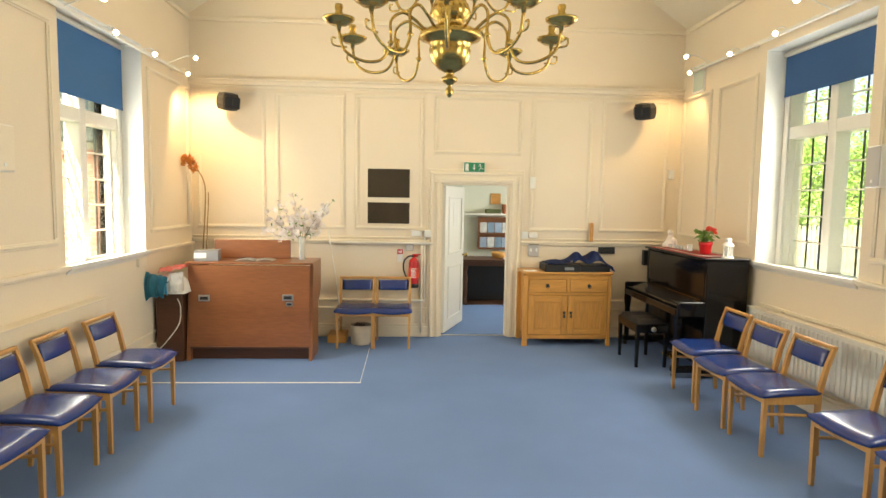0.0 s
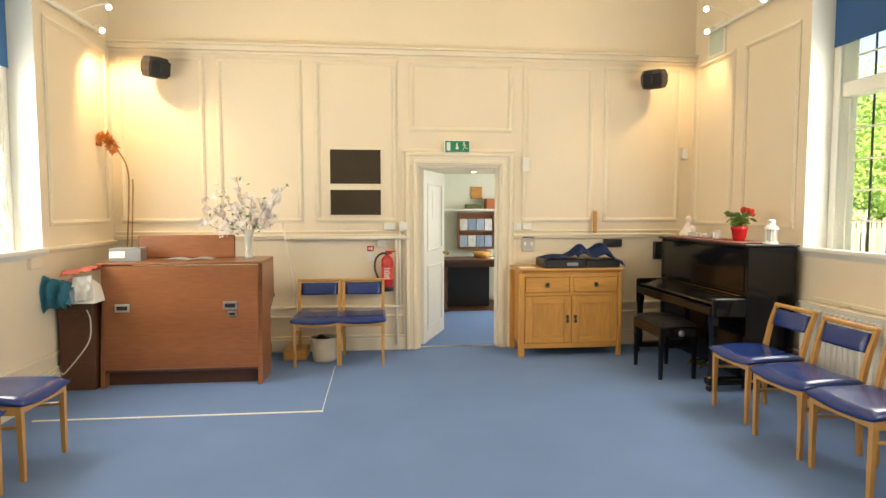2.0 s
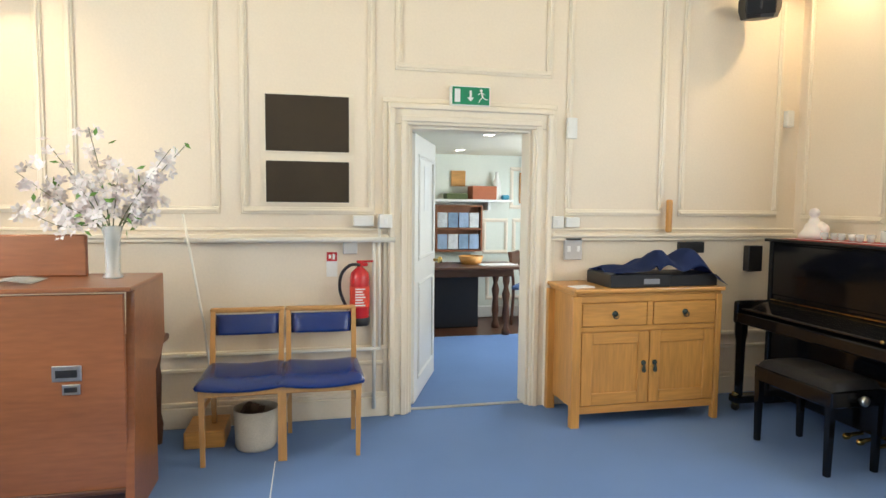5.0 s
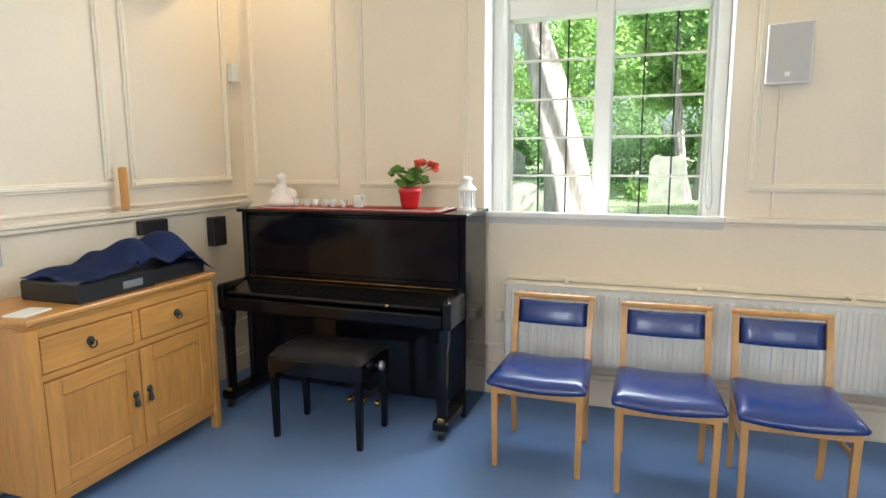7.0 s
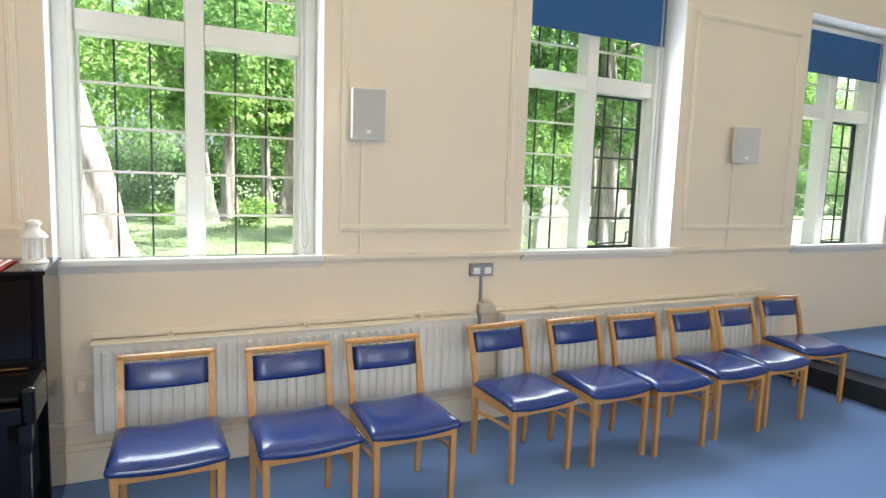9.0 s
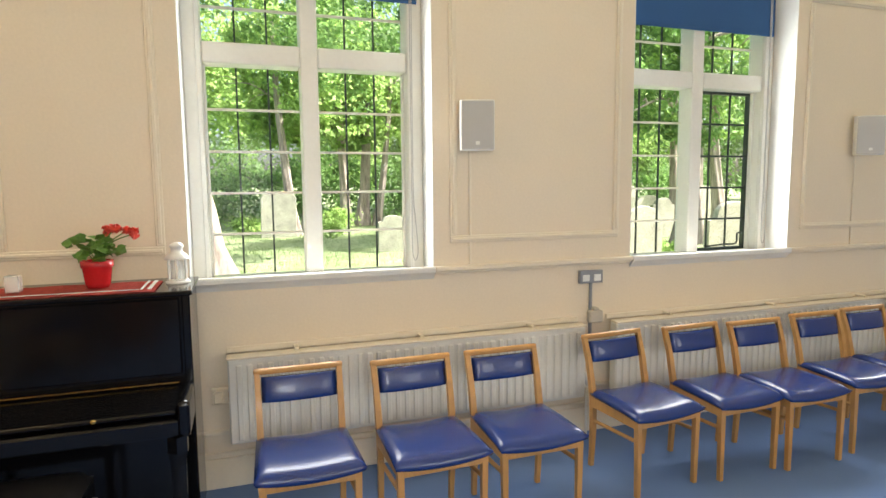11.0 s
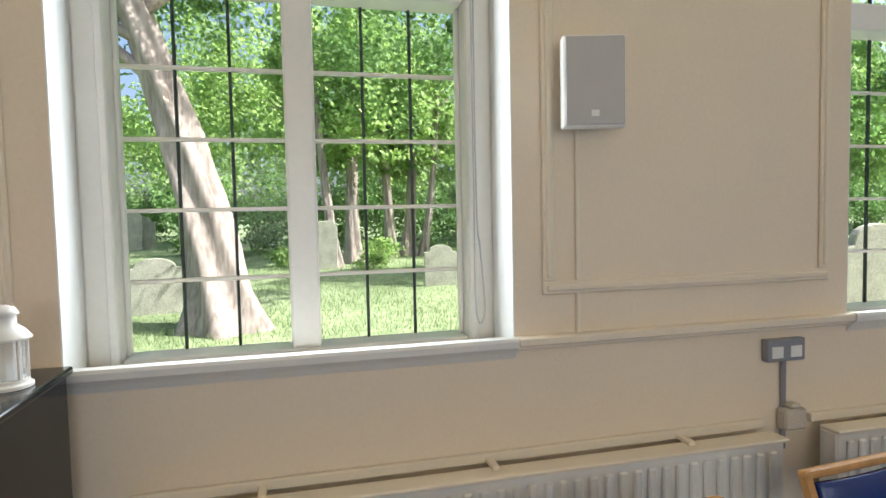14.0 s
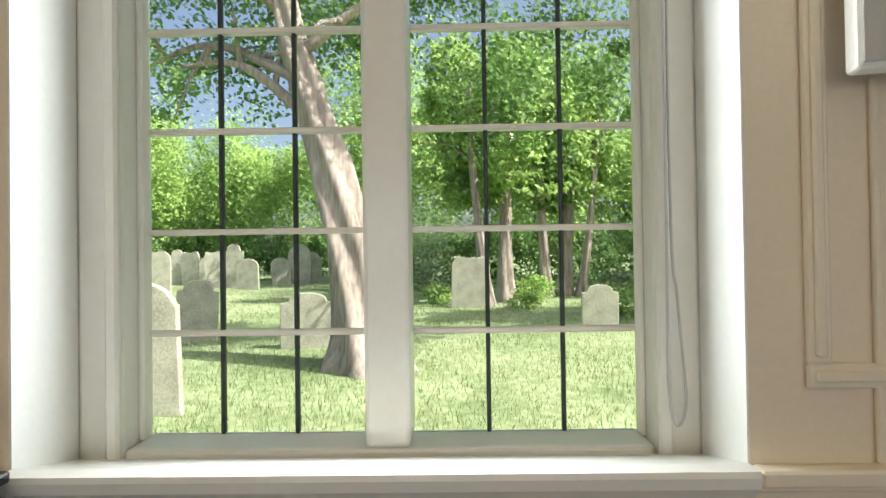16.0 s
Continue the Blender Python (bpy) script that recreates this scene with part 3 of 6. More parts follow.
CH = "beech chair with blue vinyl seat"
first = chair(pose(2.775, 5.215, 0, 0, 0, -90), CH + " against the radiator", "chairs along the window wall")
for y, dx, turn in ((4.645, -0.05, 2), (4.14, -0.045, 1), (3.355, 0.05, 5), (2.80, 0.04, 2), (2.34, 0.0, 0), (1.78, 0.035, -1), (1.29, 0.06, 1)):
    copy_thing(first, pose(2.775 + dx, y, 0, 0, 0, -90 + turn))
last = copy_thing(first, pose(2.98, 0.62, 0, 0, 0, -97))
tagged(last, CH + " beside the platform step")
for y, dx, turn in ((4.82, 0.0, -2), (4.26, -0.035, 1), (3.70, -0.04, 0), (3.16, -0.05, -1), (2.62, -0.05, 1), (2.08, -0.04, 0)):
    tagged(copy_thing(first, pose(-2.01 + dx, y, 0, 0, 0, 90 + turn)), CH + " in a row by the wall", group="chairs along the far windows")
for x, turn in ((-0.500, 1), (-0.075, -1)):
    tagged(copy_thing(first, pose(x, 7.055, 0, 0, 0, turn)), CH + " under the notice boards", group="pair of chairs by the door")


def radiator(y0, y1, name_label):
    r = thing("radiator", pose(0, 0, 0), name_label, "radiator", "wall radiators")
    pn = part("panel", boxes(((WR - 0.130, y0, 0.28), (WR - 0.05, y1, 0.745)), bev=0.008), M_WHITE, r)
    k = int((y1 - y0) / 0.055)
    rib = finish("rib", boxes(((WR - 0.143, -0.016, 0.30), (WR - 0.129, 0.016, 0.715)), bev=0.006), M_WHITE)
    for i in range(k):
        ro = new("rib", rib)
        ro.parent = pn
        ro.location = (0, y0 + 0.03 + (y1 - y0 - 0.06) * (i + 0.5) / k, 0)
    part("top_grille", boxes(((WR - 0.146, y0 - 0.006, 0.745), (WR - 0.06, y1 + 0.006, 0.757)), ((WR - 0.022, y0 - 0.006, 0.752), (WR - 0.002, y1 + 0.006, 0.785)), bev=0.003), M_TRIM, r)
    for i in range(3):
        y = y0 + (y1 - y0) * (i + 0.5) / 3
        part("bracket", boxes(((WR - 0.10, y - 0.012, 0.757), (WR, y + 0.012, 0.772)), bev=0.002), M_TRIM, r)
    bm = tube(bmesh.new(), [(WR - 0.065, y0 - 0.05, 0), (WR - 0.065, y0 - 0.05, 0.33)], 0.009, 8)
    tube(bm, [(WR - 0.065, y0 - 0.05, 0.33), (WR - 0.065, y0, 0.33)], 0.011, 8)
    part("pipe", bm, M_PIPE, r, smooth=True)
    bm = lathe(bmesh.new(), [(0.013, 0), (0.016, 0.02), (0.022, 0.03), (0.022, 0.075), (0.015, 0.085)], 12, (WR - 0.065, y0 - 0.05, 0.33))
    part("valve", bm, M_WHITE, r, "white radiator valve", True)
    return r


radiator(3.40, 5.555, "long white ribbed radiator behind the chairs")
radiator(0.45, 3.17, "white ribbed radiator under the casement windows")
rc = thing("radiator", pose(0, 0, 0), "cream painted flat radiator cover behind the chair row", "radiator", "wall radiators")
part("panel", boxes(((WL + 0.035, 2.2, 0.29), (WL + 0.095, 5.2, 0.845)), bev=0.008), M_TRIM, rc)
part("top_grille", boxes(((WL + 0.01, 2.19, 0.845), (WL + 0.115, 5.21, 0.86)), bev=0.003), M_TRIM, rc)
for y in (2.7, 3.7, 4.7):
    part("bracket", boxes(((WL, y - 0.015, 0.40), (WL + 0.036, y + 0.015, 0.80)), bev=0.002), M_TRIM, rc)

# upright piano against the window wall
pf = thing("upright_piano", pose(0, 0, 0), "black polished upright piano with a closed fallboard", "piano")
PY0, PY1, PXB = 5.69, 7.15, 3.40
part("case", boxes(((3.0, PY0 + 0.03, 0.10), (PXB, PY1 - 0.03, 1.16)), bev=0.004), M_EBONY, pf)
part("side", boxes(((2.985, PY0, 0.02), (PXB, PY0 + 0.035, 1.165)), bev=0.005), M_EBONY, pf)
part("side", boxes(((2.985, PY1 - 0.035, 0.02), (PXB, PY1, 1.165)), bev=0.005), M_EBONY, pf)
part("lid", boxes(((2.955, PY0 - 0.015, 1.165), (PXB + 0.01, PY1 + 0.015, 1.187)), bev=0.006, seg=2), M_EBONY, pf)
part("upper_panel", boxes(((2.985, PY0 + 0.045, 0.80), (3.005, PY1 - 0.045, 1.15)), bev=0.006), M_EBONY, pf)
for y0, y1 in ((PY0, PY0 + 0.05), (PY1 - 0.05, PY1)):
    part("key_block", boxes(((2.715, y0, 0.60), (2.99, y1, 0.76)), bev=0.02, seg=3), M_EBONY, pf)
part("keybed", boxes(((2.71, PY0 + 0.045, 0.61), (3.0, PY1 - 0.045, 0.685)), bev=0.01, seg=2), M_EBONY, pf)
bm = bmesh.new()
box(bm, (2.735, PY0 + 0.055, 0.715), (2.975, PY1 - 0.055, 0.737), 0.01, 3, m=Matrix.Translation((2.85, 0, 0.70)) @ pose(0, 0, 0, 0, -10, 0) @ Matrix.Translation((-2.85, 0, -0.70)))
part("fallboard", bm, M_EBONY, pf)
part("hinge", boxes(((2.962, PY0 + 0.06, 0.767), (2.970, PY1 - 0.06, 0.773))), M_BRASS, pf, "long brass hinge strip")
part("lock", lathe(bmesh.new(), [(0.012, 0), (0.012, 0.004), (0.005, 0.006)], 12, m=pose(2.732, 6.05, 0.71, 0, -90, 0)), M_BRASS, pf, smooth=True)
for y in (PY0 + 0.055, PY1 - 0.055):
    bm = lathe(bmesh.new(), [(0.026, 0.085), (0.030, 0.12), (0.034, 0.48), (0.045, 0.54), (0.045, 0.61)], 6, (2.745, y, 0))
    part("leg", bm, M_EBONY, pf)
    part("toe", boxes(((2.70, y - 0.045, 0.055), (3.0, y + 0.045, 0.11)), bev=0.012, seg=2), M_EBONY, pf)
    bm = boxes(((2.705, y - 0.022, 0.04), (2.745, y + 0.022, 0.13)), bev=0.008)
    ca = part("castor", lathe(bmesh.new(), [(0.012, -0.012), (0.026, -0.010), (0.026, 0.010), (0.012, 0.012)], 14, m=pose(2.725, y, 0.027, 90)), M_BLACK, pf, "small castor wheel", True)
    part("castor_bracket", bm, M_BRASS, ca, "brass castor bracket")
for y in (6.20, 6.29, 6.38):
    bm = tube(bmesh.new(), smooth_path([(3.01, y, 0.09), (2.93, y, 0.085), (2.88, y, 0.075)]), [0.012] * 6 + [0.012, 0.014, 0.018, 0.02, 0.02, 0.018, 0.012], 8)
    part("pedal", bm, M_BRASS, pf, "brass pedal", True)

st = thing("piano_stool", pose(2.64, 6.355, 0), "black padded piano stool standing before the piano", "stool")

def stool_pad(u, v):
    x, y = -1 + 2 * u, -1 + 2 * v
    return Vector((x * 0.17, y * 0.275, 0.455 + 0.05 * ((1 - abs(x) ** 5) * (1 - abs(y) ** 7)) ** 0.4 - 0.004 * math.cos(9 * y) * (1 - x * x)))
bm = sheet(bmesh.new(), 12, 18, stool_pad)
part("seat_pad", bm, M_BLACKPAD, st, "black buttoned leatherette pad", True)
part("frame", boxes(((-0.172, -0.277, 0.365), (0.172, 0.277, 0.455)), bev=0.008), M_EBONY, st)
for sx in (-1, 1):
    for sy in (-1, 1):
        part("leg", tube(bmesh.new(), [(sx * 0.15, sy * 0.25, 0), (sx * 0.15, sy * 0.252, 0.37)], [0.019, 0.026], 4), M_EBONY, st)
for sy in (-1, 1):
    part("height_knob", lathe(bmesh.new(), [(0.008, 0), (0.008, 0.02), (0.026, 0.022), (0.026, 0.04), (0.02, 0.045)], 14, m=pose(0, sy * 0.277, 0.41, -90 * sy)), M_STEEL, st, "round metal knob", True)

# things on the piano
TOP = 1.188
bm = sheet(bmesh.new(), 6, 50, lambda u, v: Vector((2.965 + 0.33 * u, 5.83 + 1.23 * v, TOP + 0.003 + 0.0015 * math.sin(30 * v + 4 * u))), 0.003)
ru = thing("table_runner", pose(0, 0, 0), "red woven runner with pale stripes along the piano top", "cloth")
part("cloth", bm, M_RUNNER, ru)
part("stripe", boxes(((3.02, 5.85, TOP + 0.0055), (3.28, 5.865, TOP + 0.0085)), ((3.02, 5.885, TOP + 0.0055), (3.28, 5.895, TOP + 0.0085)), ((3.015, 5.90, TOP + 0.0055), (3.025, 7.02, TOP + 0.0085))), M_PAPER, ru, "pale woven stripe")
pt = thing("potted_geranium", pose(3.155, 6.085, TOP + 0.007), "red flowering geranium in a bright red pot", "plant")
part("pot", lathe(bmesh.new(), [(0.045, 0), (0.052, 0.02), (0.062, 0.09), (0.068, 0.095), (0.068, 0.125), (0.058, 0.125), (0.055, 0.10)], 24), M_RED, pt, smooth=True)
rs = np.random.RandomState(4)
lv = bmesh.new()
for k in range(46):
    a, r, z = rs.uniform(0, 6.28), rs.uniform(0.02, 0.115), rs.uniform(0.13, 0.23)
    mm = pose(r * math.cos(a), r * math.sin(a), z, rs.uniform(-50, 50), rs.uniform(-50, 50), rs.uniform(0, 360))
    s = rs.uniform(0.018, 0.034)
    c0 = lv.verts.new(mm @ Vector((0, 0, -s * 0.3)))
    ring = [lv.verts.new(mm @ Vector((s * (1 + 0.14 * math.cos(q * 3.14)) * math.cos(q * 0.698), s * (1 + 0.14 * math.cos(q * 3.14)) * math.sin(q * 0.698), 0))) for q in range(9)]
    for q in range(9):
        lv.faces.new((c0, ring[q], ring[(q + 1) % 9]))
part("leaves", lv, M_LEAFG, pt, "green scalloped leaves")
stems = bmesh.new()
for hx, hy, hz in ((0.0, -0.055, 0.262), (0.0, -0.135, 0.258), (0.01, -0.155, 0.240), (-0.02, -0.085, 0.270)):
    tube(stems, smooth_path([(0, 0, 0.1), (hx * 0.4, hy * 0.4, 0.2), (hx, hy, hz)]), 0.003, 5)
    fl = bmesh.new()
    for k in range(30):
        d = Vector(rs.normal(size=3)).normalized() * rs.uniform(0.006, 0.024)
        mm = Matrix.Translation(Vector((hx, hy, hz)) + d) @ pose(0, 0, 0, rs.uniform(0, 180), rs.uniform(0, 180), 0)
        q = [fl.verts.new(mm @ Vector((0.013 * math.cos(j * 1.256), 0.013 * math.sin(j * 1.256), 0.003 * (j % 2)))) for j in range(5)]
        fl.faces.new(q)
    part("flower_head", fl, M_PINKRED, pt, "orange-red flower cluster")
for k in range(10):
    a = rs.uniform(0, 6.28)
    tube(stems, smooth_path([(0, 0, 0.09), (0.03 * math.cos(a), 0.03 * math.sin(a), 0.15), (0.07 * math.cos(a), 0.07 * math.sin(a), 0.19)], 3), 0.0025, 5)
part("stems", stems, M_LEAFG, pt, smooth=True)

ln = thing("lantern", pose(3.215, 5.755, TOP), "small white metal candle lantern with glass sides", "lantern")
part("base", lathe(bmesh.new(), [(0.056, 0), (0.056, 0.008), (0.048, 0.012), (0.048, 0.02)], 20), M_WHITE, ln, smooth=False)
for k in range(6):
    a = k * math.pi / 3
    part("post", box(bmesh.new(), (-0.004, -0.004, 0.02), (0.004, 0.004, 0.115), 0.001, m=pose(0.044 * math.cos(a), 0.044 * math.sin(a), 0, 0, 0, 60 * k)), M_WHITE, ln)
part("roof", lathe(bmesh.new(), [(0.057, 0.115), (0.057, 0.120), (0.045, 0.137), (0.028, 0.150), (0.027, 0.172), (0.034, 0.175), (0.026, 0.190), (0.008, 0.197)], 20), M_WHITE, ln, "domed white lid", True)
part("glass", lathe(bmesh.new(), [(0.041, 0.021), (0.041, 0.114)], 16), M_TUMBLER, ln)
part("candle", lathe(bmesh.new(), [(0.02, 0.02), (0.02, 0.055), (0.003, 0.056)], 12), M_PAPER, ln, smooth=True)
for k in range(6):
    g = thing("glass_tealight", pose(3.12 + 0.012 * (k % 2), 6.83 - 0.064 * k, TOP + 0.007), "small clear glass candle holder on the runner", "candle holder", "glass candle holders")
    part("glass", lathe(bmesh.new(), [(0.019, 0), (0.026, 0.045), (0.024, 0.045), (0.018, 0.006)], 14), M_TUMBLER, g, smooth=True)
    part("wax", lathe(bmesh.new(), [(0.017, 0.006), (0.018, 0.02)], 12), M_PAPER, g)
g = thing("glass_jar", pose(3.14, 6.41, TOP + 0.007), "square clear glass jar with a white candle", "jar")
part("glass", boxes(((-0.028, -0.028, 0), (0.028, 0.028, 0.075)), bev=0.004), M_TUMBLER, g)
part("candle", boxes(((-0.018, -0.018, 0.004), (0.018, 0.018, 0.05)), bev=0.003), M_PAPER, g)
bm = lathe(bmesh.new(), [(0.085, 0), (0.09, 0.02), (0.07, 0.05), (0.05, 0.075), (0.038, 0.10), (0.030, 0.13), (0.018, 0.14), (0.03, 0.155), (0.034, 0.175), (0.024, 0.195), (0.006, 0.203)], 18)
for sx in (-1, 1):
    lathe(bm, [(0.006, -0.03), (0.03, -0.01), (0.034, 0.02), (0.012, 0.06)], 10, m=pose(0.02, sx * 0.065, 0.06, sx * 35, 0, 0))
solid("figurine", bm, M_PETAL, "white seated figurine ornament on the piano", "figurine", pose(3.18, 6.98, TOP + 0.007), True)

# oak sideboard
sb = thing("sideboard", pose(1.985, 7.19, 0), "golden oak sideboard with two drawers and two doors", "sideboard")
part("body", boxes(((-0.49, -0.185, 0.10), (0.49, 0.22, 0.855)), bev=0.003), M_OAK, sb)
part("top", boxes(((-0.53, -0.225, 0.855), (0.53, 0.235, 0.882)), bev=0.008, seg=2), M_OAKH, sb)
part("cornice", boxes(((-0.51, -0.205, 0.835), (0.51, 0.23, 0.855)), bev=0.005), M_OAKH, sb)
for sx in (-1, 1):
    for sy in (-0.19, 0.205):
        part("post", boxes(((sx * 0.505 - 0.03, sy - 0.022, 0), (sx * 0.505 + 0.03 - 0.02 * (sx > 0), sy + 0.022, 0.835)), bev=0.004), M_OAK, sb)
for lo, hi in (((-0.475, -0.20, 0.085), (0.475, -0.18, 0.135)), ((-0.475, -0.20, 0.795), (0.475, -0.18, 0.835)), ((-0.475, -0.20, 0.61), (0.475, -0.18, 0.64)), ((-0.02, -0.20, 0.64), (0.02, -0.18, 0.795))):
    part("face_rail", boxes((lo, hi), bev=0.003), M_OAKH, sb)
for x0, x1 in ((-0.47, -0.025), (0.025, 0.47)):
    dr = part("drawer", boxes(((x0, -0.205, 0.645), (x1, -0.185, 0.79)), bev=0.004), M_OAKH, sb)
    xm = (x0 + x1) / 2
    bm = lathe(bmesh.new(), [(0.02, 0), (0.02, 0.004), (0.008, 0.007), (0.008, 0.016)], 12, m=pose(xm, -0.205, 0.722, 90))
    tube(bm, smooth_path([(xm - 0.018, -0.218, 0.722), (xm - 0.016, -0.222, 0.702), (xm, -0.222, 0.694), (xm + 0.016, -0.222, 0.702), (xm + 0.018, -0.218, 0.722)], 4), 0.0035, 6)
    part("handle", bm, M_LEAD, dr, "dark iron drop handle", True)
for sx, x0, x1 in ((-1, -0.47, -0.003), (1, 0.003, 0.47)):
    d = part("door", boxes(((x0 + 0.06, -0.194, 0.20), (x1 - 0.06, -0.186, 0.545)), bev=0.003), M_OAK, sb)
    for q in (x0, x1 - 0.075):
        part("stile", boxes(((q, -0.205, 0.14), (q + 0.075, -0.185, 0.605)), bev=0.003), M_OAK, d)
    for q in (0.14, 0.53):
        part("rail", boxes(((x0 + 0.075, -0.204, q), (x1 - 0.075, -0.186, q + 0.075)), bev=0.003), M_OAKH, d)
    hx = -0.04 if sx < 0 else 0.04
    bm = lathe(bmesh.new(), [(0.017, 0), (0.017, 0.004), (0.007, 0.007), (0.007, 0.016)], 12, m=pose(hx, -0.205, 0.40, 90))
    lathe(bm, [(0.004, 0.0), (0.009, -0.02), (0.014, -0.045), (0.008, -0.055)], 10, (hx, -0.216, 0.395))
    part("handle", bm, M_LEAD, d, "dark iron pear drop handle", True)

# amplifier case and navy cloth on the sideboard
eq = thing("audio_case", pose(2.02, 7.17, 0.882), "black audio case with control panels, partly covered", "audio equipment")
part("case", boxes(((-0.31, -0.17, 0), (0.11, 0.17, 0.085)), bev=0.006), M_BLACK, eq)
part("case", boxes(((0.115, -0.15, 0), (0.47, 0.17, 0.075)), bev=0.006), M_BLACK, eq)
part("label_plate", boxes(((-0.08, -0.173, 0.022), (0.03, -0.169, 0.055))), M_GREY, eq, "grey label plate")

def drape(u, v):
    x, y = -0.28 + 0.80 * u, -0.19 + 0.40 * v
    hump = 0.12 * math.exp(-((x - 0.07) / 0.085) ** 2) + 0.155 * math.exp(-((x - 0.29) / 0.11) ** 2) * (0.75 + 0.3 * v)
    fold = 0.016 * math.sin(26 * x + 9 * y) * math.sin(14 * y + 3) + 0.02 * noise.noise(Vector((x * 7, y * 7, 1)))
    low = 0.095 + 0.03 * u * (1 - u)
    if x > 0.44:
        low -= 0.4 * (x - 0.44)
    front = -0.05 * max(0, 0.25 - v) * 4 * (u > 0.35)
    return Vector((x, y, low + hump * (0.35 + 0.65 * math.sin(math.pi * min(1, v + 0.15)) ** 0.7) + fold + front))
bm = sheet(bmesh.new(), 46, 24, drape, 0.004)
solid("cloth", bm, M_CLOTH, "crumpled navy cloth thrown over the audio case", "cloth", pose(2.02, 7.17, 0.882), True)
solid("papers", boxes(((-0.07, -0.05, 0), (0.07, 0.05, 0.006)), bev=0.001), M_PAPER, "small stack of white leaflets on the sideboard", "paper", pose(1.55, 7.08, 0.882, 0, 0, 12))

# organ console
dk = thing("organ_console", pose(0, 0, 0), "reddish brown wooden organ console seen from the back", "organ")
DX, DXR, DY = -2.18, -0.89, 6.33
bm = bmesh.new()
box(bm, (DX + 0.02, DY + 0.03, 0.14), (DXR - 0.03, DY + 0.06, 1.0), 0.003)
part("back_panel", bm, M_MAHOG, dk)
part("plinth", boxes(((DX + 0.02, DY + 0.09, 0), (DXR - 0.03, DY + 0.13, 0.13)), bev=0.003), M_MAHOGD, dk)
part("lower_ledge", boxes(((DX + 0.02, DY + 0.015, 0.125), (DXR - 0.03, DY + 0.06, 0.145)), bev=0.003), M_MAHOGD, dk)
for x0, x1 in ((DX, DX + 0.035), (DXR - 0.035, DXR)):
    bm = bmesh.new()
    pr = [(DY, 0), (DY + 0.10, 1.01), (DY + 0.62, 1.01), (DY + 0.62, 0.70), (DY + 0.55, 0.62), (DY + 0.42, 0.56), (DY + 0.42, 0)]
    ends = [[bm.verts.new((x, y, z)) for y, z in pr] for x in (x0, x1)]
    for k in range(len(pr)):
        bm.faces.new((ends[0][k], ends[0][(k + 1) % len(pr)], ends[1][(k + 1) % len(pr)], ends[1][k]))
    bm.faces.new(ends[0])
    bm.faces.new(ends[1])
    bmesh.ops.recalc_face_normals(bm, faces=bm.faces)
    part("side", bm, M_MAHOG, dk)
part("top", boxes(((DX - 0.005, DY + 0.02, 1.01), (DXR + 0.005, DY + 0.60, 1.03)), bev=0.004), M_MAHOG, dk)
bm = boxes(((-2.03, 6.80, 1.03), (-1.20, 6.825, 1.235)), bev=0.008)
part("music_desk", bm, M_MAHOG, dk)
for x, z, w, h in ((-2.0, 0.655, 0.115, 0.068), (-1.145, 0.665, 0.115, 0.068), (-1.13, 0.595, 0.07, 0.045)):
    p = part("handle_plate", boxes(((x - w / 2, DY + 0.022, z - h / 2), (x + w / 2, DY + 0.031, z + h / 2)), bev=0.003), M_STEEL, dk, "bright metal recessed handle")
    part("recess", boxes(((x - w * 0.36, DY + 0.018, z - h * 0.24), (x + w * 0.36, DY + 0.0225, z + h * 0.24)), bev=0.001), M_BLACK, p)
lw = thing("low_cabinet", pose(0, 0, 0), "dark brown low cabinet beside the organ console", "cabinet")
part("body", boxes(((-2.465, 6.30, 0.0), (-2.20, 6.78, 0.70)), bev=0.004), M_MAHOGD, lw)
part("top", boxes(((-2.468, 6.29, 0.70), (-2.195, 6.79, 0.72)), bev=0.004), M_MAHOGD, lw)

bg = thing("plastic_bag", pose(-2.33, 6.26, 0.72), "turquoise and pink plastic bags slumped on the low cabinet", "bag")

def bag(u, v):
    s = v * 1.25
    y = 0.20 - 0.36 * min(1, s * 1.1) - 0.03 * math.sin(3 * u + 4 * v)
    z = 0.03 + 0.19 * math.sin(min(1.0, s) * math.pi * 0.62) * (0.75 + 0.25 * math.cos(2.2 * u)) - 0.40 * max(0, s - 0.72) ** 1.1 * (1.3 - 0.6 * u)
    f = 0.035 * noise.noise(Vector((5 * u, 5 * v, 1))) + 0.012 * math.sin(17 * u + 5 * v)
    return Vector((-0.155 + 0.235 * u + 0.02 * math.sin(6 * v), y - f, z + f))
part("bag_body", sheet(bmesh.new(), 28, 28, bag, 0.006), M_BAGB, bg, "turquoise bag", True)
part("bag_flap", sheet(bmesh.new(), 18, 12, lambda u, v: Vector((-0.06 + 0.25 * u, -0.10 + 0.30 * v, 0.225 + 0.03 * math.sin(3 * v) + 0.03 * noise.noise(Vector((5 * u, 5 * v, 2))) + 0.035 * u)), 0.02), M_BAGP, bg, "pink bag", True)
part("bag_front", sheet(bmesh.new(), 12, 12, lambda u, v: Vector((0.07 + 0.14 * u, -0.13 + 0.03 * noise.noise(Vector((4 * u, 4 * v, 9))), 0.02 + 0.20 * v + 0.02 * u)), 0.016), M_PAPER, bg, "white printed bag", True)
part("bag_bulk", sheet(bmesh.new(), 12, 12, lambda u, v: Vector((-0.12 + 0.32 * u, -0.09 + 0.26 * v, 0.005 + 0.205 * (math.sin(math.pi * u) * math.sin(math.pi * v)) ** 0.35)), 0), M_PAPER, bg, smooth=True)
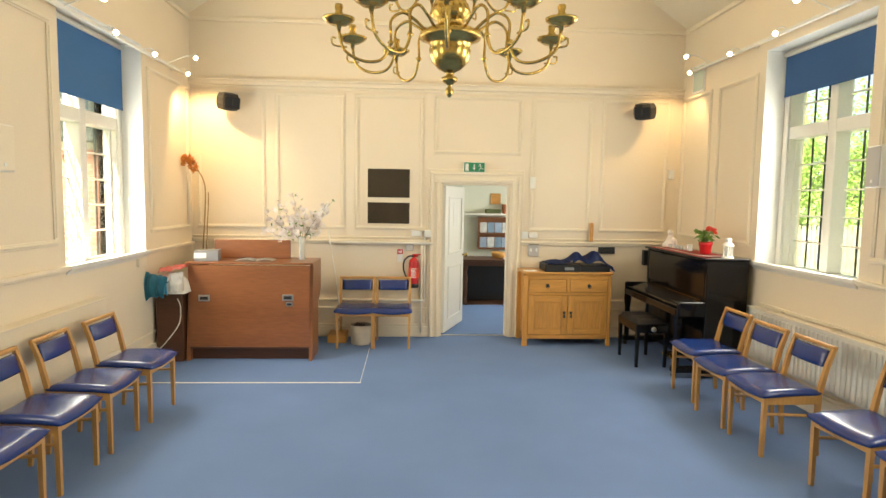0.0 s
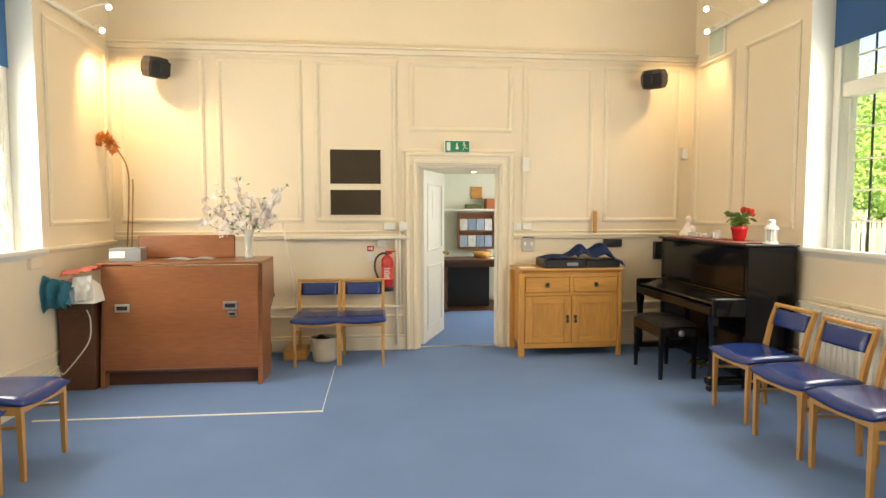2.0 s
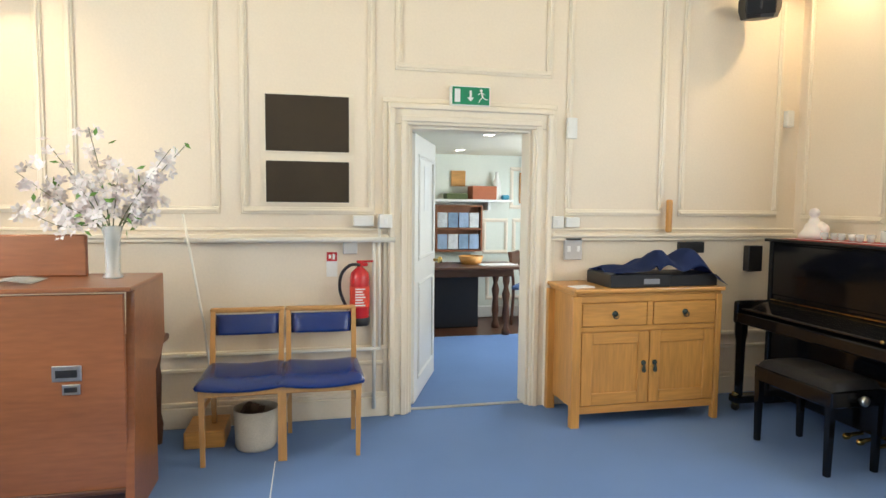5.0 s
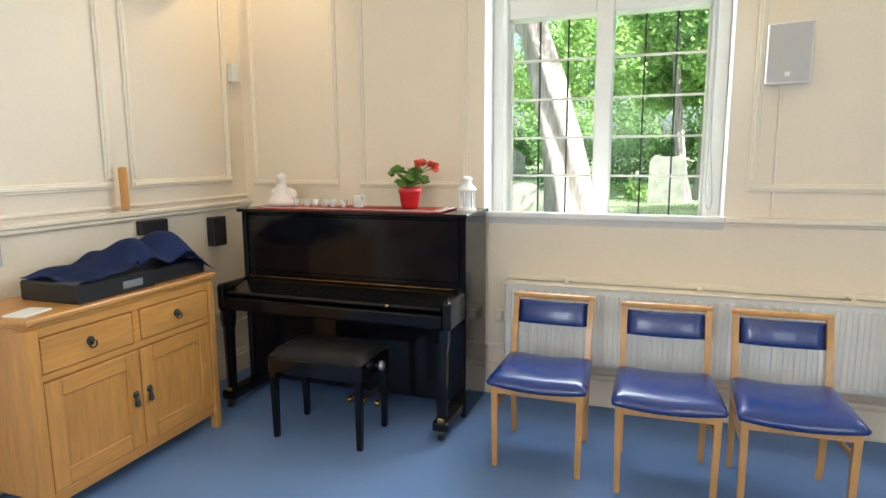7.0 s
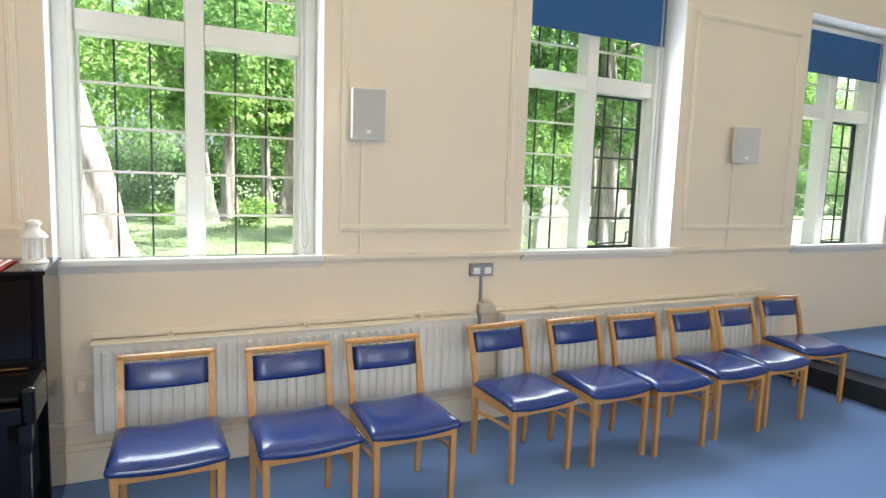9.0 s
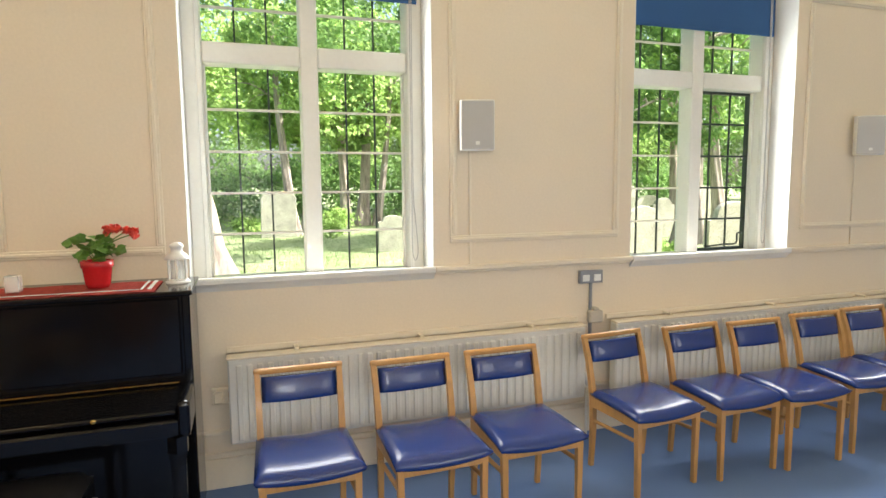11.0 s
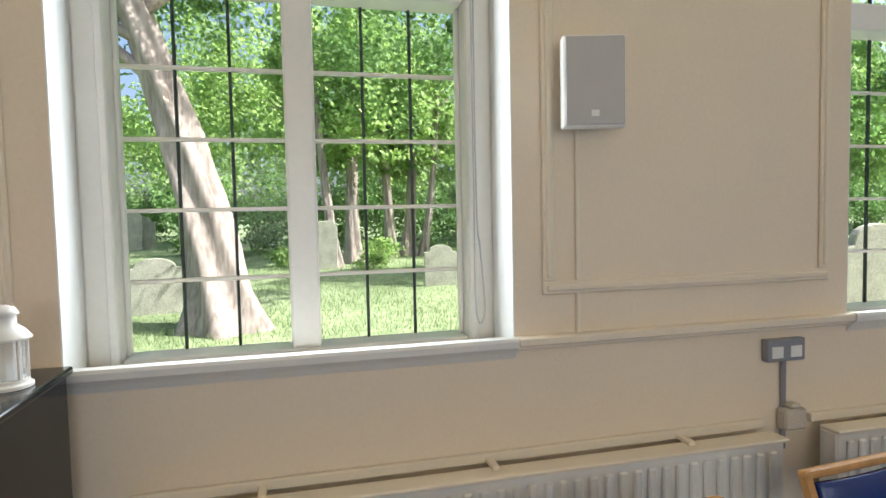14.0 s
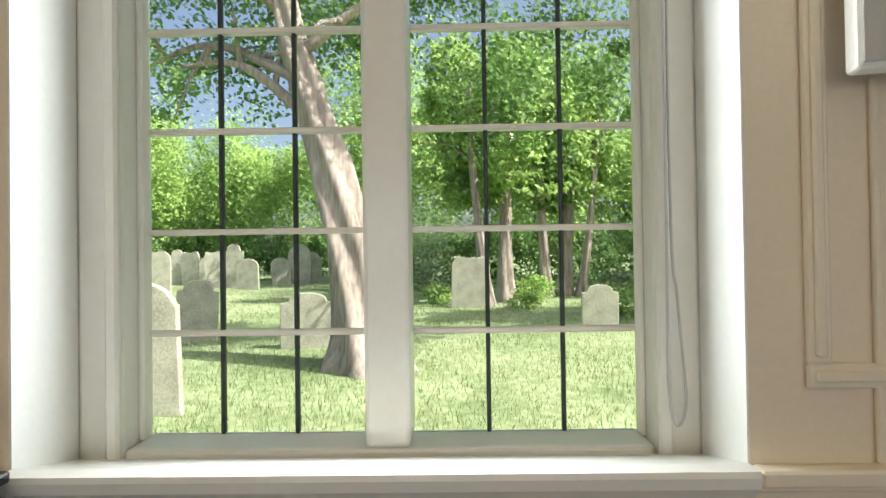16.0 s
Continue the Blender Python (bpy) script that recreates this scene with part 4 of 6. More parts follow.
solid("cable", tube(bmesh.new(), smooth_path([(-2.24, 6.28, 0.66), (-2.20, 6.25, 0.58), (-2.21, 6.24, 0.42), (-2.29, 6.20, 0.28), (-2.40, 6.22, 0.16), (-2.46, 6.3, 0.15)]), 0.006, 6), M_CABLE, "pale cable hanging from the low cabinet", "cable", smooth=True)
ob = thing("box_file", pose(-2.02, 6.56, 1.03, 0, 0, 8), "blue and white boxed file on the organ top", "box")
part("carton", boxes(((-0.12, -0.10, 0), (0.12, 0.10, 0.11)), bev=0.004), M_GREY, ob)
part("label_band", boxes(((-0.1205, -0.104, 0.03), (0.0, -0.0995, 0.085))), M_PAPER, ob, "white printed band")
bm = bmesh.new()
for k in range(2):
    sheet(bm, 8, 4, lambda u, v: Vector(((-0.20 if k == 0 else 0.0) + 0.20 * u, -0.11 + 0.22 * v, 0.006 + 0.014 * math.sin(math.pi * u))), 0.006)
solid("open_book", bm, M_PAPER, "open white music book lying on the organ top", "book", pose(-1.52, 6.56, 1.03, 0, 0, 4), True)

# vase with blossom
vs = thing("flower_vase", pose(-1.06, 6.72, 1.03), "tall glass vase holding a spray of white blossom", "vase")
part("glass", lathe(bmesh.new(), [(0.045, 0), (0.045, 0.01), (0.033, 0.03), (0.036, 0.18), (0.048, 0.25), (0.044, 0.25), (0.032, 0.18), (0.028, 0.03)], 18), M_TUMBLER, vs, smooth=True)
tw, bl, gl = bmesh.new(), bmesh.new(), bmesh.new()
rs = np.random.RandomState(11)
for ex, ey, ez in ((-0.40, 0.0, 0.50), (-0.44, 0.1, 0.34), (-0.22, -0.1, 0.62), (-0.12, 0.1, 0.72), (-0.30, 0.05, 0.42), (0.04, 0, 0.55), (0.18, 0.1, 0.52), (0.28, -0.05, 0.62), (0.34, 0.05, 0.66), (0.2, 0.05, 0.40), (-0.08, -0.05, 0.46)):
    pts = smooth_path([(0, 0, 0.02), (ex * 0.12, ey * 0.2, 0.24), (ex * 0.55, ey * 0.6, ez * 0.72), (ex, ey, ez)], 6)
    tube(tw, pts, [0.004 - 0.0025 * i / len(pts) for i in range(len(pts))], 5)
    for k in range(24):
        p = pts[int(rs.uniform(0.52, 1) * (len(pts) - 1))] + Vector(rs.normal(scale=0.028, size=3))
        mm = Matrix.Translation(p) @ pose(0, 0, 0, rs.uniform(0, 360), rs.uniform(0, 360), 0)
        for q in range(5):
            a = q * 1.2566
            s = 0.021
            vv = [bl.verts.new(mm @ Vector(c)) for c in ((0, 0, 0), (s * math.cos(a - 0.5), s * math.sin(a - 0.5), 0.006), (1.5 * s * math.cos(a), 1.5 * s * math.sin(a), 0.010), (s * math.cos(a + 0.5), s * math.sin(a + 0.5), 0.006))]
            bl.faces.new(vv)
    for k in range(5):
        p = pts[int(rs.uniform(0.4, 0.98) * (len(pts) - 1))] + Vector(rs.normal(scale=0.03, size=3))
        mm = Matrix.Translation(p) @ pose(0, 0, 0, rs.uniform(0, 360), rs.uniform(0, 360), 0)
        gl.faces.new([gl.verts.new(mm @ Vector(c)) for c in ((0, 0, 0), (0.02, 0.01, 0), (0.045, 0, 0.005), (0.02, -0.01, 0))])
part("twigs", tw, M_STALK, vs, smooth=True)
part("blossom", bl, M_PETAL, vs, "white blossom clusters")
part("leaves", gl, M_LEAFG, vs)

# dried flower in the corner
df = thing("dried_flower", pose(-2.34, 7.25, 0), "tall dried stalk with an orange flower head in the corner", "dried flower")
bm = tube(bmesh.new(), smooth_path([(-0.02, 0.05, 0.0), (0.0, 0.05, 0.8), (0.06, 0.02, 1.55), (0.07, -0.02, 1.85), (0.0, -0.06, 2.02), (-0.06, -0.08, 2.10)]), 0.008, 6)
tube(bm, smooth_path([(-0.0, 0.08, 0), (0.04, 0.08, 0.9), (0.09, 0.04, 1.6), (0.10, 0.02, 1.75)]), 0.007, 6)
part("stalk", bm, M_DRY, df, smooth=True)
bm = bmesh.new()
for k in range(70):
    d = Vector(rs.normal(size=3))
    d.normalize()
    p = Vector((-0.09, -0.09, 2.10)) + Vector((d.x * 0.09, d.y * 0.06, d.z * 0.07)) * rs.uniform(0.3, 1) + Vector((0.07 * max(0, -d.z), 0, -0.05 * max(0, -d.z)))
    mm = Matrix.Translation(p) @ pose(0, 0, 0, rs.uniform(0, 360), rs.uniform(0, 360), 0)
    bm.faces.new([bm.verts.new(mm @ Vector(c)) for c in ((-0.045, 0, 0), (0, -0.02, 0.008), (0.05, 0, 0), (0, 0.02, 0.008))])
part("flower_head", bm, M_DRYHEAD, df, "orange-brown dried petals")
solid("cane", tube(bmesh.new(), [(-0.86, 7.32, 1.33), (-0.76, 7.36, 0.65), (-0.70, 7.38, 0.02)], 0.008, 6), M_PIPE, "pale cane leaning on the end wall", "cane", smooth=True)

bn = thing("waste_bin", pose(-0.445, 7.09, 0), "pale fabric waste bin filled with papers under a chair", "bin")
part("bin_body", lathe(bmesh.new(), [(0.105, 0), (0.115, 0.02), (0.125, 0.23), (0.12, 0.23), (0.11, 0.03)], 20), M_WICKER, bn, smooth=True)
bm = bmesh.new()
for k in range(8):
    sheet(bm, 3, 3, lambda u, v: Vector((-0.07 + 0.1 * u + 0.02 * math.sin(k), -0.05 + 0.1 * v + 0.02 * math.cos(3 * k), 0.19 + 0.02 * math.sin(5 * u + k) + 0.006 * k)), 0.002)
part("rubbish", bm, M_MAHOGD, bn, "crumpled dark rubbish")
solid("wooden_crate", boxes(((-0.84, 7.10, 0), (-0.62, 7.38, 0.10)), bev=0.006), M_OAKH, "low wooden crate beside the organ", "crate")
bc = thing("organ_bench", pose(-1.46, 7.12, 0), "dark wooden organ bench with turned legs behind the console", "bench")
part("seat", boxes(((-0.52, -0.12, 0.60), (0.52, 0.16, 0.64)), bev=0.008), M_MAHOGD, bc)
for x in (-0.46, 0.46):
    for y in (-0.07, 0.11):
        part("leg", lathe(bmesh.new(), [(0.02, 0), (0.024, 0.05), (0.03, 0.12), (0.018, 0.18), (0.026, 0.4), (0.018, 0.46), (0.028, 0.52), (0.028, 0.60)], 12, (x, y, 0)), M_MAHOGD, bc, smooth=True)
solid("floor_tape", boxes(((-2.3, 5.575, 0), (-0.32, 5.60, 0.003)), ((-0.329, 5.60, 0), (-0.324, 6.85, 0.0028))), M_PAPER, "worn pale tape line stuck on the carpet", "tape")

# notice boards, exit sign, extinguisher and small fittings on the end wall
YF = YE - 0.004
for z0, z1 in ((1.722, 2.068), (1.405, 1.661)):
    nb = thing("notice_board", pose(0, 0, 0), "dark brown hessian notice board on the end wall", "notice board", "notice boards")
    part("board", boxes(((-0.40, YF - 0.012, z0), (0.11, YE, z1)), bev=0.002), M_BOARD, nb)
    part("edge", boxes(((-0.408, YF - 0.014, z1), (0.118, YE, z1 + 0.008)), ((-0.408, YF - 0.014, z0 - 0.008), (0.118, YE, z0)), ((-0.408, YF - 0.014, z0), (-0.40, YE, z1)), ((0.11, YF - 0.014, z0), (0.118, YE, z1))), M_TRIM, nb)
solid("notice_backing", boxes(((-0.43, YE - 0.004, 1.38), (0.14, YE + 0.001, 2.09))), M_TRIM, "cream painted panel behind the notice boards", "panel", kind="structure")
ex = thing("exit_sign", pose(0.893, YE - 0.06, 2.105), "green exit sign with white running figure, arrow and door", "sign")
part("plate", boxes(((-0.132, -0.006, -0.064), (0.132, 0.056, 0.064)), bev=0.004), M_PAPER, ex)
part("face", boxes(((-0.124, -0.0085, -0.056), (0.124, -0.0055, 0.056))), M_GREEN, ex, "green face")
part("door_symbol", boxes(((-0.110, -0.011, -0.042), (-0.072, -0.0083, 0.042))), M_PAPER, ex)
bm = boxes(((-0.010, -0.011, -0.012), (0.004, -0.0083, 0.034)))
bm.faces.new([bm.verts.new(c) for c in ((-0.026, -0.0105, -0.010), (-0.003, -0.0105, -0.036), (0.020, -0.0105, -0.010))])
part("arrow_symbol", bm, M_PAPER, ex)
bm = lathe(bmesh.new(), [(0.009, 0), (0.009, 0.0025)], 10, m=pose(0.068, -0.0083, 0.036, 90))
for p, q, w in (((0.068, 0.026), (0.078, -0.004), 0.009), ((0.078, -0.004), (0.062, -0.022), 0.006), ((0.062, -0.022), (0.052, -0.042), 0.005), ((0.078, -0.004), (0.096, -0.020), 0.006), ((0.096, -0.020), (0.112, -0.020), 0.005), ((0.068, 0.022), (0.048, 0.010), 0.005), ((0.070, 0.022), (0.094, 0.012), 0.005)):
    tube(bm, [(p[0], -0.0095, p[1]), (q[0], -0.0095, q[1])], w * 0.6, 5)
part("figure_symbol", bm, M_PAPER, ex)

fx = thing("fire_extinguisher", pose(0.17, YE - 0.10, 0.63), "red fire extinguisher hung on the wall by the door", "fire extinguisher")
part("cylinder", lathe(bmesh.new(), [(0.05, 0.02), (0.062, 0.04), (0.062, 0.30), (0.055, 0.335), (0.03, 0.36), (0.018, 0.37), (0.018, 0.40)], 20), M_RED, fx, smooth=True)
part("base", lathe(bmesh.new(), [(0.058, 0), (0.064, 0.01), (0.064, 0.05), (0.058, 0.055)], 20), M_BLACK, fx, "black base ring", True)
part("label_panel", lathe(bmesh.new(), [(0.0632, 0.12), (0.0632, 0.25)], 20), M_PINKRED, fx, "printed instruction label")
bars = bmesh.new()
for k in range(7):
    box(bars, (-0.032, -0.0645, 0.13 + 0.017 * k), (0.03 - 0.008 * (k % 3), -0.060, 0.138 + 0.017 * k))
part("print_bars", bars, M_PAPER, fx)
part("lever", boxes(((-0.02, -0.012, 0.40), (0.085, 0.012, 0.412)), ((-0.01, -0.015, 0.375), (0.05, 0.015, 0.398)), bev=0.003), M_RED, fx)
part("hose", tube(bmesh.new(), smooth_path([(0, -0.02, 0.385), (-0.06, -0.03, 0.385), (-0.115, -0.03, 0.33), (-0.125, -0.02, 0.23), (-0.09, -0.01, 0.13), (-0.07, -0.01, 0.10)]), 0.010, 8), M_BLACK, fx, "black rubber hose", True)
part("bracket", boxes(((-0.02, 0.058, 0.25), (0.02, 0.099, 0.33)), bev=0.003), M_BLACK, fx)
sg = thing("fire_notice", pose(0.0, YE - 0.006, 1.03), "small red and white fire instruction notice", "sign")
part("card", boxes(((-0.035, 0, -0.10), (0.035, 0.005, 0.06))), M_PAPER, sg)
part("red_panel", boxes(((-0.033, -0.0025, 0.0), (0.033, 0.0005, 0.058))), M_RED, sg)
part("print_bars", boxes(((-0.02, -0.0045, 0.018), (-0.004, -0.002, 0.042)), ((0.004, -0.0045, 0.012), (0.02, -0.0045 + 0.002, 0.046))), M_PAPER, sg)


def plate(name, x, z, w, h, d, label, cat, mat=M_WHITE, n=0):
    t = thing(name, pose(x, YE - d, z), label, cat)
    part("plate", boxes(((-w / 2, 0, -h / 2), (w / 2, d, h / 2)), bev=0.004), mat, t)
    for k in range(n):
        xx = (k - (n - 1) / 2) * 0.07
        part("rocker", boxes(((xx - 0.012, -0.005, -0.02), (xx + 0.012, 0.001, 0.02)), bev=0.002), M_PAPER, t)
    return t


plate("light_switch", 1.535, 1.285, 0.085, 0.085, 0.035, "white light switch on a surface box beside the door", "switch", n=1)
plate("junction_box", 1.64, 1.285, 0.10, 0.07, 0.045, "white cable junction box on the dado rail", "junction box")
plate("light_switch", 0.335, 1.29, 0.085, 0.085, 0.10, "white light switch box beside the door", "switch", n=1)
plate("junction_box", 0.20, 1.29, 0.13, 0.07, 0.05, "pale brass junction box on the dado rail", "junction box")
plate("socket", 1.655, 1.10, 0.13, 0.155, 0.03, "grey metal switch plate over the sideboard", "switch", M_SPKW, 2)
plate("sensor_box", 1.625, 1.93, 0.07, 0.14, 0.035, "white alarm contact box beside the doorway", "sensor")
plate("door_closer", 0.115, 1.12, 0.09, 0.085, 0.05, "grey wall box above the extinguisher", "junction box", M_SPKW)
plate("socket", 2.58, 1.105, 0.20, 0.08, 0.04, "black plugs in a wall socket above the cloth", "socket", M_BLACK)
plate("telephone", 3.10, 1.02, 0.12, 0.19, 0.06, "black wall mounted box beside the piano", "wall box", M_BLACK)
solid("sensor", boxes(((3.33, YE - 0.05, 2.0), (3.39, YE, 2.12)), bev=0.006), M_WHITE, "white movement sensor in the corner", "sensor")
solid("wood_block", boxes(((2.345, YE - 0.075, 1.215), (2.39, YE - 0.045, 1.45)), bev=0.012, seg=2), M_OAK, "upright strip of varnished wood on the dado rail", "wood strip")
bm = bmesh.new()
tube(bm, [(-0.87, YE - 0.06, 1.17), (0.40, YE - 0.06, 1.17)], 0.016, 10)
tube(bm, [(0.265, YE - 0.045, 1.16), (0.265, YE - 0.045, 0.06)], 0.012, 8)
tube(bm, [(0.30, YE - 0.045, 1.25), (0.30, YE - 0.045, 0.45)], 0.010, 8)
tube(bm, [(-0.87, YE - 0.05, 0.46), (0.30, YE - 0.05, 0.46)], 0.012, 8)
solid("pipe", bm, M_PIPE, "white painted heating pipes along the end wall", "pipe", smooth=True)

# loudspeakers
for side, y, tw in ((1, 4.13, -14), (1, 0.97, -30), (-1, 3.95, 0)):
    wx = WR if side > 0 else WL
    label = "light grey flat loudspeaker on the window wall" if side > 0 else "pale flat loudspeaker between the far windows"
    sp = thing("wall_speaker", pose(wx - side * 0.085, y, 1.99, 0, 0, tw if side > 0 else 180), label, "loudspeaker", "wall loudspeakers")
    part("cabinet", boxes(((-0.05, -0.10, -0.145), (0.005, 0.10, 0.145)), bev=0.008, seg=2), M_WHITE, sp)
    part("grille", boxes(((-0.056, -0.094, -0.138), (-0.049, 0.094, 0.138)), bev=0.004), M_SPKW if side > 0 else M_TRIM, sp)
    part("badge", boxes(((-0.0585, -0.012, -0.112), (-0.055, 0.012, -0.092))), M_PAPER, sp)
    part("bracket", boxes(((0.0, -0.02, -0.03), (0.084, 0.02, 0.03))), M_WHITE, sp)
    if side > 0:
        solid("conduit", boxes(((WR - 0.012, y + 0.005, 1.165), (WR, y + 0.02, 1.86)), bev=0.003), M_TRIM, "thin cream cable trunking under the loudspeaker", "conduit")
for x, tw in ((-2.0, 40), (2.92, -35)):
    sp = thing("corner_speaker", pose(x, YE - 0.20, 2.80, 12, 0, tw), "black rounded loudspeaker bracketed near the corner", "loudspeaker", "black loudspeakers")
    bm = lathe(bmesh.new(), [(0.06, -0.10), (0.115, -0.09), (0.135, -0.03), (0.135, 0.04), (0.11, 0.09), (0.05, 0.10)], 8)
    part("shell", bm, M_BLACK, sp)
    part("grille", boxes(((-0.09, -0.132, -0.07), (0.09, -0.118, 0.06)), bev=0.01, seg=2), M_BLACKPAD, sp)
    part("bracket", tube(bmesh.new(), [(0, 0.1, 0.05), (0, 0.17, 0.08)], 0.015, 8), M_STEEL, sp)
so = thing("socket", pose(WR - 0.035, 3.304, 1.045), "grey metal double socket on the window wall", "socket")
part("plate", boxes(((0, -0.085, -0.042), (0.035, 0.085, 0.042)), bev=0.004), M_GREY, so)
for y in (-0.042, 0.042):
    part("insert", boxes(((-0.003, y - 0.025, -0.028), (0.001, y + 0.025, 0.015)), bev=0.001), M_PAPER, so)
solid("conduit", boxes(((WR - 0.016, 3.285, 0.66), (WR, 3.305, 1.004)), bev=0.003), M_GREY, "narrow grey conduit below the socket", "conduit")
solid("pipe_cover", boxes(((WR - 0.05, 3.22, 0.74), (WR, 3.32, 0.82)), ((WR - 0.05, 3.245, 0.82), (WR, 3.295, 0.84)), bev=0.008), M_WICKER, "small wooden block above the radiator valve", "wood block")
plug = thing("socket", pose(WR - 0.03, 5.57, 0.52), "white double socket with plugs beside the piano", "socket")
part("plate", boxes(((0, -0.075, -0.045), (0.03, 0.075, 0.045)), bev=0.004), M_TRIM, plug)
for y in (-0.035, 0.04):
    part("plug", boxes(((-0.035, y - 0.024, -0.03), (0, y + 0.024, 0.03)), bev=0.006), M_OAK if y < 0 else M_TRIM, plug)
lws = plate("socket", 0, 0, 0.16, 0.085, 0.03, "small cream socket under the far window", "socket", M_TRIM)
lws.matrix_world = pose(WL + 0.03, 6.05, 1.06, 0, 0, 90)
vt = thing("vent_window", pose(0, 0, 0), "small pale opening light high on the wall", "vent", kind="structure")
part("vent_frame", boxes(((WR - 0.012, 6.90, 2.99), (WR, 7.20, 3.32)), bev=0.004), M_WHITE, vt)
part("vent_pane", boxes(((WR - 0.016, 6.93, 3.02), (WR - 0.011, 7.17, 3.29))), material("pale_frosted_glass", (0.62, 0.72, 0.64), 0.25, vary=0.05), vt)

# track lighting on both side walls
for wall, sgn, z in ((WL, 1, 3.06), (WR, -1, 3.22)):
    tr = thing("light_track", pose(0, 0, 0), "white ceiling light track running above the windows", "light track", "light tracks")
    part("rail", boxes(((wall + sgn * 0.05, 0.4, z), (wall + sgn * 0.085, 7.2, z + 0.03)), bev=0.004), M_WHITE, tr)
    for k in range(7):
        part("bracket", boxes(((wall, 0.6 + k * 1.05, z + 0.005), (wall + sgn * 0.05, 0.63 + k * 1.05, z + 0.025))), M_WHITE, tr)
    for y, out, dz in ((6.95, 0.10, -0.02), (6.62, 0.30, 0.08), (6.05, 0.12, -0.02), (5.30, 0.12, -0.02), (4.75, 0.30, 0.08), (4.20, 0.12, -0.02), (2.3, 0.12, -0.02), (1.0, 0.12, -0.02)):
        sp = thing("track_spotlight", pose(wall + sgn * (0.07 + out), y, z + dz), "small white lit spotlight on the wall track", "spotlight", "track spotlights")
        part("can", lathe(bmesh.new(), [(0.014, 0.065), (0.021, 0.05), (0.025, 0.0), (0.026, -0.008), (0.022, -0.008), (0.021, 0.0)], 14, m=look((0, 0, 0), (sgn * 0.55, -0.8, -0.55))), M_WHITE, sp, smooth=True)
        part("lamp", lathe(bmesh.new(), [(0.0205, -0.002), (0.016, -0.009), (0.003, -0.011)], 14, m=look((0, 0, 0), (sgn * 0.55, -0.8, -0.55))), M_BULB, sp, "glowing lamp face", True)
        part("arm", tube(bmesh.new(), [(0, 0, 0.03), (-sgn * out * 0.4, 0, 0.05 - dz * 0.5), (-sgn * out, 0, 0.015 - dz)], 0.006, 6), M_WHITE, sp)

# brass chandelier
cx, cy, cz = 0.275, 2.50, 2.12
cd = thing("chandelier", pose(cx, cy, cz), "large branched brass chandelier with two tiers of candle arms", "chandelier")
part("stem", lathe(bmesh.new(), [(0.004, 0), (0.014, 0.012), (0.016, 0.03), (0.008, 0.04), (0.012, 0.05), (0.03, 0.062), (0.032, 0.075), (0.014, 0.085), (0.02, 0.095), (0.045, 0.108), (0.072, 0.135), (0.082, 0.18), (0.078, 0.20), (0.088, 0.208), (0.118, 0.222), (0.122, 0.235), (0.10, 0.255), (0.05, 0.27), (0.055, 0.29), (0.085, 0.31), (0.07, 0.35), (0.04, 0.40), (0.055, 0.45), (0.10, 0.50), (0.06, 0.55), (0.03, 0.60), (0.02, 0.7), (0.018, 0.75)], 28), M_BRASS, cd, "turned brass baluster stem", True)
part("rod", tube(bmesh.new(), [(0, 0, 0.74), (0, 0, 4.70 - cz)], 0.010, 8), M_BRASS, cd, smooth=True)
part("ceiling_rose", lathe(bmesh.new(), [(0.03, 4.62 - cz), (0.08, 4.69 - cz), (0.08, 4.70 - cz)], 16), M_BRASS, cd, smooth=True)
for tier, (num, R, z0, zc) in enumerate(((10, 0.43, 0.25, 0.235), (10, 0.30, 0.47, 0.44))):
    for k in range(num):
        a = 2 * math.pi * (k + 0.35 + 0.5 * tier) / num
        ca_, sa_ = math.cos(a), math.sin(a)
        prof = [(0.10, z0), (0.145, z0 + 0.035), (0.19, z0 + 0.055), (0.235, z0 + 0.02), (0.235, z0 - 0.06), (0.27, z0 - 0.125), (R - 0.09, z0 - 0.135), (R - 0.02, z0 - 0.10), (R, z0 - 0.03)] if tier == 0 else [(0.07, z0), (0.12, z0 + 0.04), (0.16, z0 + 0.01), (0.17, z0 - 0.06), (0.22, z0 - 0.10), (R - 0.03, z0 - 0.08), (R, z0 - 0.02)]
        path = smooth_path([(r * ca_, r * sa_, z) for r, z in prof], 5)
        bm = tube(bmesh.new(), path, 0.0058, 6)
        lathe(bm, [(0.004, -0.012), (0.013, 0), (0.004, 0.012)], 8, path[len(path) // 2])
        tube(bm, smooth_path([((R - 0.03) * ca_, (R - 0.03) * sa_, z0 - 0.09), ((R + 0.02) * ca_, (R + 0.02) * sa_, z0 - 0.085), ((R + 0.025) * ca_, (R + 0.025) * sa_, z0 - 0.06), ((R + 0.01) * ca_, (R + 0.01) * sa_, z0 - 0.06)], 3), 0.004, 5)
        arm = part("arm", bm, M_BRASS, cd, smooth=True)
        bm = lathe(bmesh.new(), [(0.008, -0.03), (0.01, -0.012), (0.034, -0.010), (0.058, 0.006), (0.060, 0.013), (0.034, 0.010), (0.014, 0.012), (0.016, 0.03), (0.012, 0.04), (0.016, 0.05), (0.014, 0.062), (0.006, 0.063)], 16, (R * ca_, R * sa_, z0 + 0.0 if tier == 0 else z0 + 0.01))
        part("drip_pan", bm, M_BRASS, arm, "brass drip pan and candle socket", True)

